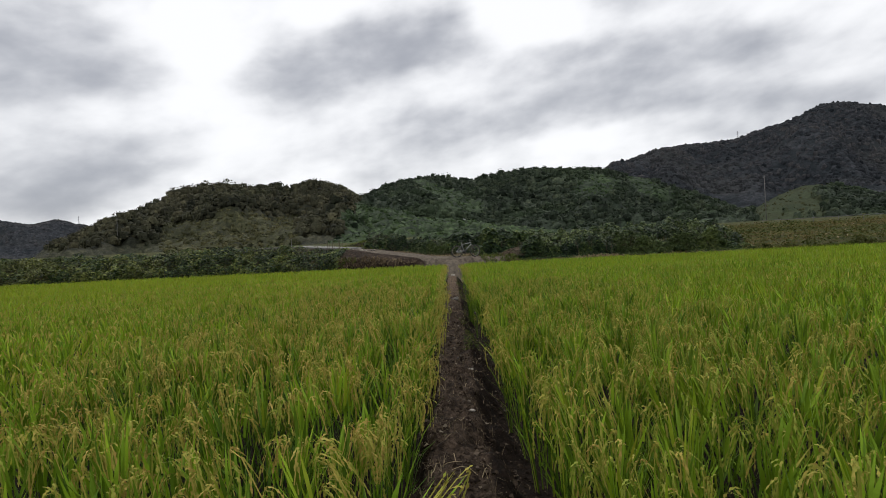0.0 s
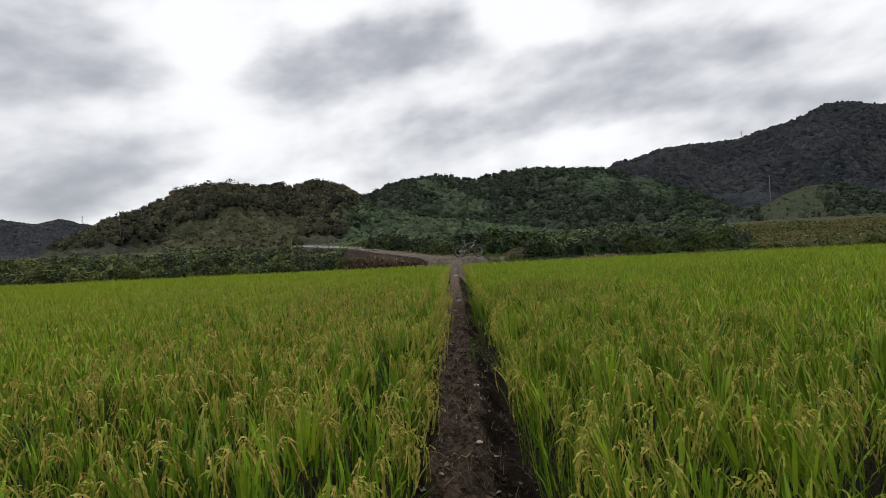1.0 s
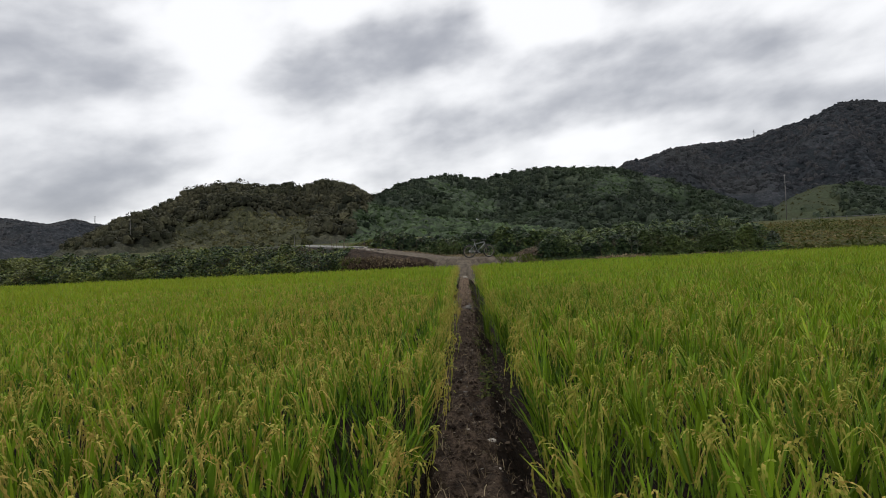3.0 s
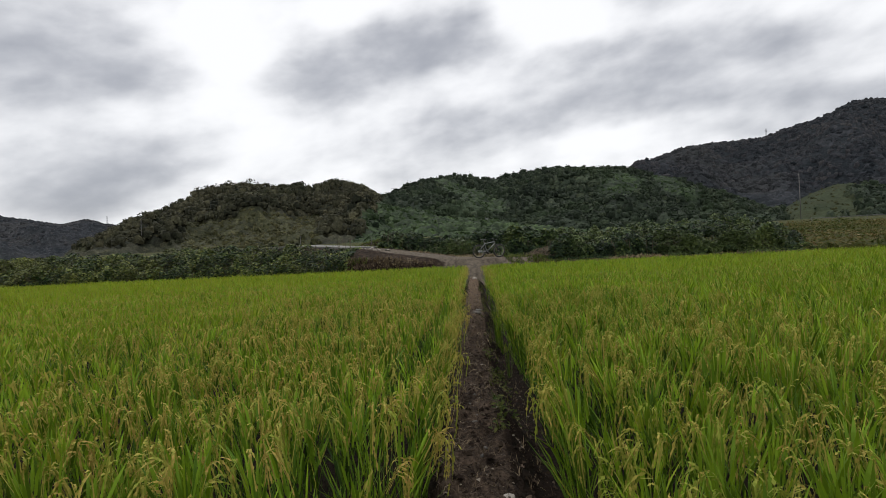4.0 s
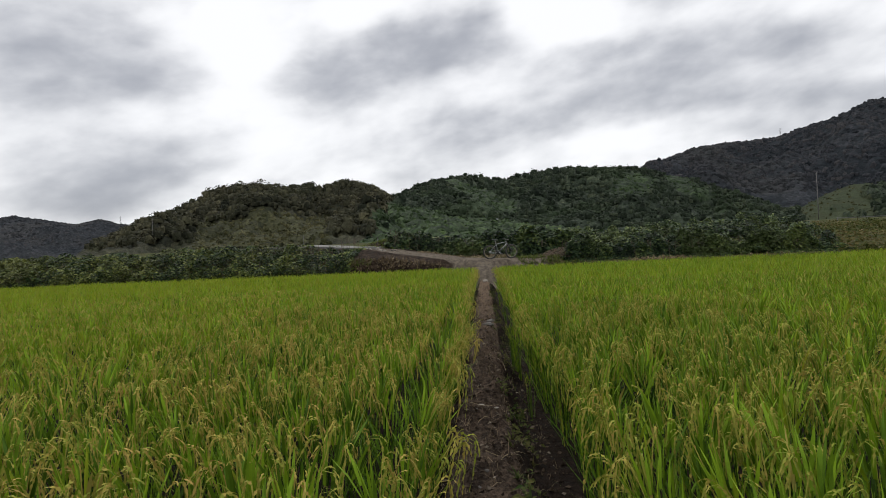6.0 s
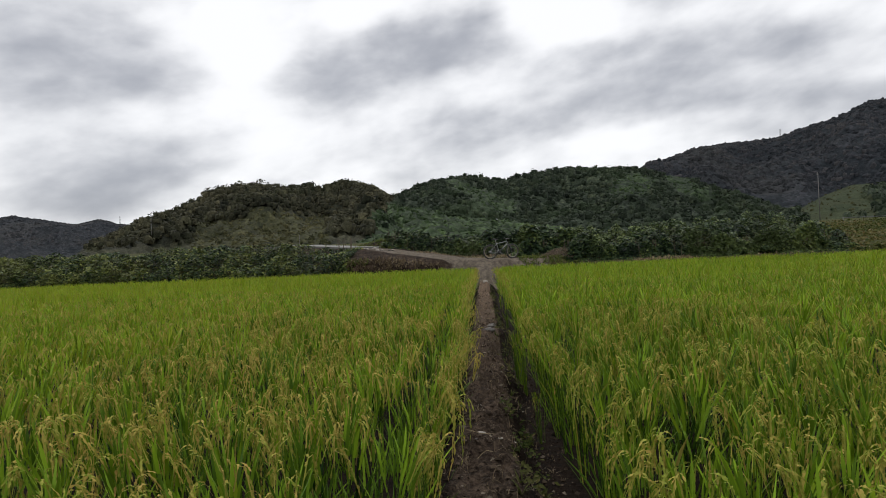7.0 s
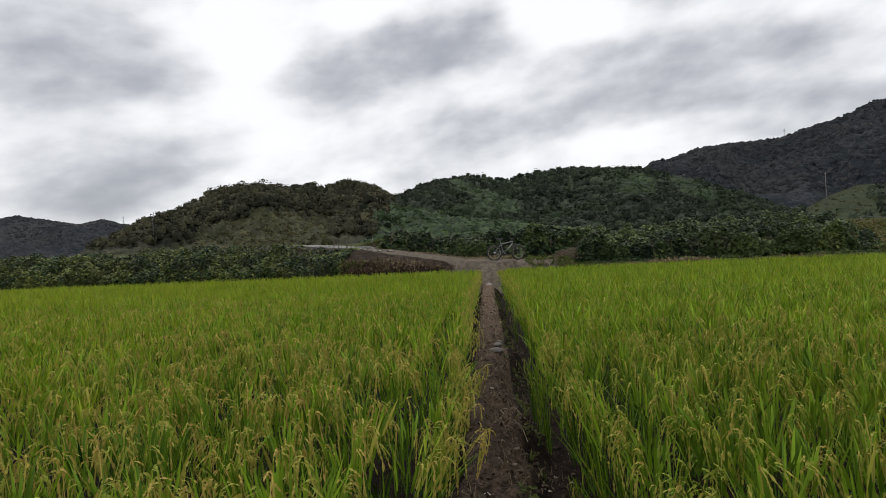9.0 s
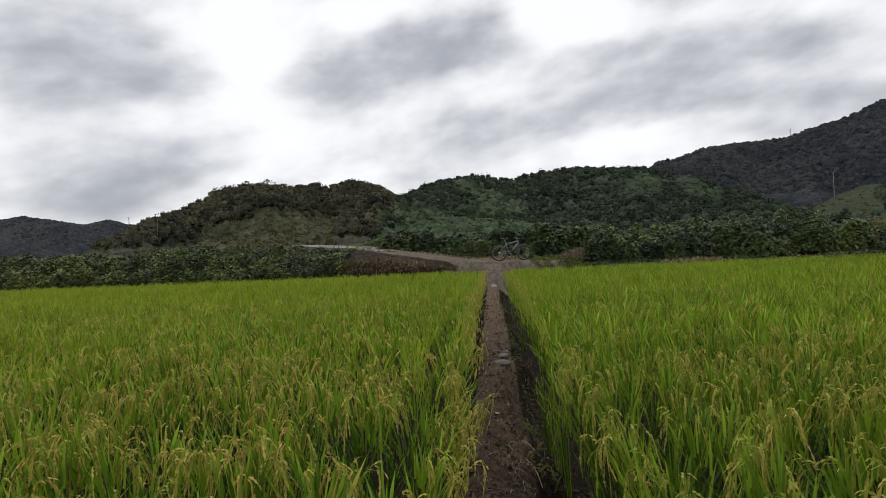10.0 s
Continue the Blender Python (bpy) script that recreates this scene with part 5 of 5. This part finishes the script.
        bmesh.ops.create_cube(bm, size=1.0, matrix=Matrix.LocRotScale((0.43 + dx, 0.14 * side, 0.31 + dz), None, (0.09, 0.09, 0.022)))
        bmesh.ops.bevel(bm, geom=bm.edges[:], offset=0.005, segments=1, affect="EDGES")
        part("pedal", bm, M_BLACK, crank, smooth=False)
    bm = bmesh.new()
    for z_end, z_rear in ((0.405, 0.385), (0.215, 0.30)):
        tube(bm, [(0.43, -0.049, z_end), (0.0, -0.049, z_rear)], 0.004, 4)
    part("chain", bm, M_STEEL, bike)
    bm = bmesh.new()
    tube(bm, [(0.0, -0.035, 0.342), (0.0, -0.058, 0.342)], 0.055, 18)
    part("sprocket", bm, M_STEEL, bike)
    bm = bmesh.new()
    tube(bm, [(0.08, -0.06, 0.33), (0.06, -0.19, 0.02), (0.10, -0.21, 0.0)], 0.009, 6)
    part("kickstand", bm, M_BLACK, bike)
    bike.matrix_basis = m
    return bike


BIKE_X, BIKE_Y = 0.33, 33.85
bicycle(pose(BIKE_X, BIKE_Y, float(height(BIKE_X + 0.5, BIKE_Y + 0.1)) + 0.0, 3.5, 0, 15))


# ---- poles, masts and the upper road ----
def power_pole(x, y, z, tall, label):
    pole = new("power_pole")
    pole.location = (x, y, z)
    tagged(pole, label, "power pole")
    bm = bmesh.new()
    tube(bm, [(0, 0, -1.0), (0, 0, tall)], 0.14, 12, 0.6)
    part("shaft", bm, M_CONCRETE, pole)
    bm = bmesh.new()
    bmesh.ops.create_cube(bm, size=1.0, matrix=Matrix.LocRotScale((0, 0.16, tall - 0.5), None, (0.5, 0.08, 0.08)))
    arm = part("cross_arm", bm, M_GALV, pole, smooth=False)
    for side in (-0.2, 0.2):
        bm = bmesh.new()
        tube(bm, [(side, 0.16, tall - 0.5), (side, 0.16, tall - 0.25)], 0.05, 8, 0.6)
        part("insulator", bm, M_CONCRETE, arm)
    return pole


power_pole(99.6, 190, float(height(99.6, 190)), 20.6 - float(height(99.6, 190)), "tall grey concrete power pole at the valley road")
power_pole(-168, 300, float(left_hill.bare(np.array(-168.0), np.array(300.0))) - 0.5, 27.0 - float(left_hill.bare(np.array(-168.0), np.array(300.0))), "grey concrete power pole on the wooded slope")


def lattice_mast(x, y, z, tall, label):
    mast = new("lattice_mast")
    mast.location = (x, y, z)
    tagged(mast, label, "pylon")
    half, top = tall * 0.07, tall * 0.02
    for sx, sy in ((-1, -1), (1, -1), (1, 1), (-1, 1)):
        bm = bmesh.new()
        tube(bm, [(sx * half, sy * half, -6), (sx * top, sy * top, tall)], 0.2, 5, 0.7)
        part("leg", bm, M_GALV, mast)
    for k in range(6):
        q = k / 6
        w0, w1 = half + (top - half) * q, half + (top - half) * (q + 1 / 6)
        for sy in (-1, 1):
            for sx in (-1, 1):
                bm = bmesh.new()
                tube(bm, [(-sx * w0, sy * w0, tall * q), (sx * w1, sy * w1, tall * (q + 1 / 6))], 0.1, 4)
                part("brace", bm, M_GALV, mast)
    for up in (0.72, 0.84, 0.95):
        bm = bmesh.new()
        tube(bm, [(-tall * 0.12, 0, tall * up), (tall * 0.12, 0, tall * up)], 0.16, 5)
        part("cross_arm", bm, M_GALV, mast)
    return mast


lattice_mast(726, 1500, float(right_hill.bare(np.array(726.0), np.array(1500.0))), 27, "steel lattice transmission tower on the mountain crest")
lattice_mast(-1000, 1600, float(farleft_hill.bare(np.array(-1000.0), np.array(1600.0))), 27, "steel lattice transmission tower on the far ridge")


def stake(x, y, tall, label):
    bm = bmesh.new()
    z = float(height(x, y))
    tube(bm, [(x, y, z - 0.2), (x + 0.02, y, z + tall)], 0.017, 7, 0.8)
    return lone_mesh("stake", bm, M_CONCRETE, label, "stake", "marker stakes")


stake(-11.3, 42.3, 0.75, "weathered grey stake beside the track")
stake(-6.4, 41.2, 0.45, "weathered grey stake beside the track")
stake(0.02, 42.2, 1.15, "weathered grey stake behind the low hedge")


M_RAIL = plain_material("weathered_rail", (0.06, 0.062, 0.064), (0.12, 0.122, 0.125), 3.0, 0.6, 0.3)


def guard_rail():
    rail = new("guard_rail")
    tagged(rail, "low grey guard rail along the upper road", "guard rail")
    p0, p1 = Vector((30.5, 58.8, 0)), Vector((66, 61.0, 0))
    n = 14
    tops = []
    for k in range(n + 1):
        p = p0.lerp(p1, k / n)
        z = float(height(p.x, p.y))
        tops.append(Vector((p.x, p.y, z + 0.52)))
        bm = bmesh.new()
        tube(bm, [(p.x, p.y, z - 0.3), (p.x, p.y, z + 0.6)], 0.03, 8)
        part("post", bm, M_RAIL, rail)
    bm = bmesh.new()
    tube(bm, tops, 0.028, 6)
    part("beam", bm, M_RAIL, rail)
    return rail


guard_rail()


# ---- the concrete lane beyond the track, and a far shed ----
def concrete_lane():
    """Cast slabs that carry the track on towards the hill."""
    line = [Vector((-6.6, 39.05, 0)), Vector((-9.0, 40.95, 0)), Vector((-11.0, 42.5, 0)), Vector((-14.5, 44.9, 0)), Vector((-18.0, 47.3, 0)), Vector((-22.0, 50.0, 0))]
    lane = new("concrete_lane")
    tagged(lane, "pale weathered concrete lane laid in slabs", "lane", kind="structure")
    for a, b in zip(line[:-1], line[1:]):
        d = (b - a).normalized()
        side = Vector((-d.y, d.x, 0)) * 1.25
        bm = bmesh.new()
        ring = []
        for p in (a - side + d * 0.02, b - side - d * 0.02, b + side - d * 0.02, a + side + d * 0.02):
            ring.append(bm.verts.new((p.x, p.y, float(height(p.x, p.y)) + 0.10)))
        top = bm.faces.new(ring)
        low = bmesh.ops.extrude_face_region(bm, geom=[top])
        for v in low["geom"]:
            if isinstance(v, bmesh.types.BMVert):
                v.co.z -= 0.3
        bmesh.ops.recalc_face_normals(bm, faces=bm.faces[:])
        part("slab", bm, M_LANE, lane, smooth=False)
    return lane


M_LANE = plain_material("pale_concrete", (0.10, 0.098, 0.09), (0.165, 0.16, 0.148), 1.2, 0.9, specular=0.1)
concrete_lane()


def shed():
    hut = new("shed")
    hut.location = (8.9, 392, 20.0)
    tagged(hut, "small white shed among the trees on the hillside", "shed")
    bm = bmesh.new()
    bmesh.ops.create_cube(bm, size=1.0, matrix=Matrix.LocRotScale((0, 0, 0.3), None, (3.2, 2.4, 3.6)))
    part("wall", bm, M_WHITE, hut, smooth=False)
    bm = bmesh.new()
    prof = [(-1.8, 2.05), (0, 2.75), (1.8, 2.05), (1.8, 1.95), (-1.8, 1.95)]
    ends = [[bm.verts.new((x, y, z)) for x, z in prof] for y in (-1.4, 1.4)]
    for j in range(5):
        bm.faces.new((ends[0][j], ends[0][(j + 1) % 5], ends[1][(j + 1) % 5], ends[1][j]))
    bm.faces.new(ends[0][::-1])
    bm.faces.new(ends[1])
    part("roof", bm, M_GALV, hut, "grey sheet roof", smooth=False)
    return hut


shed()
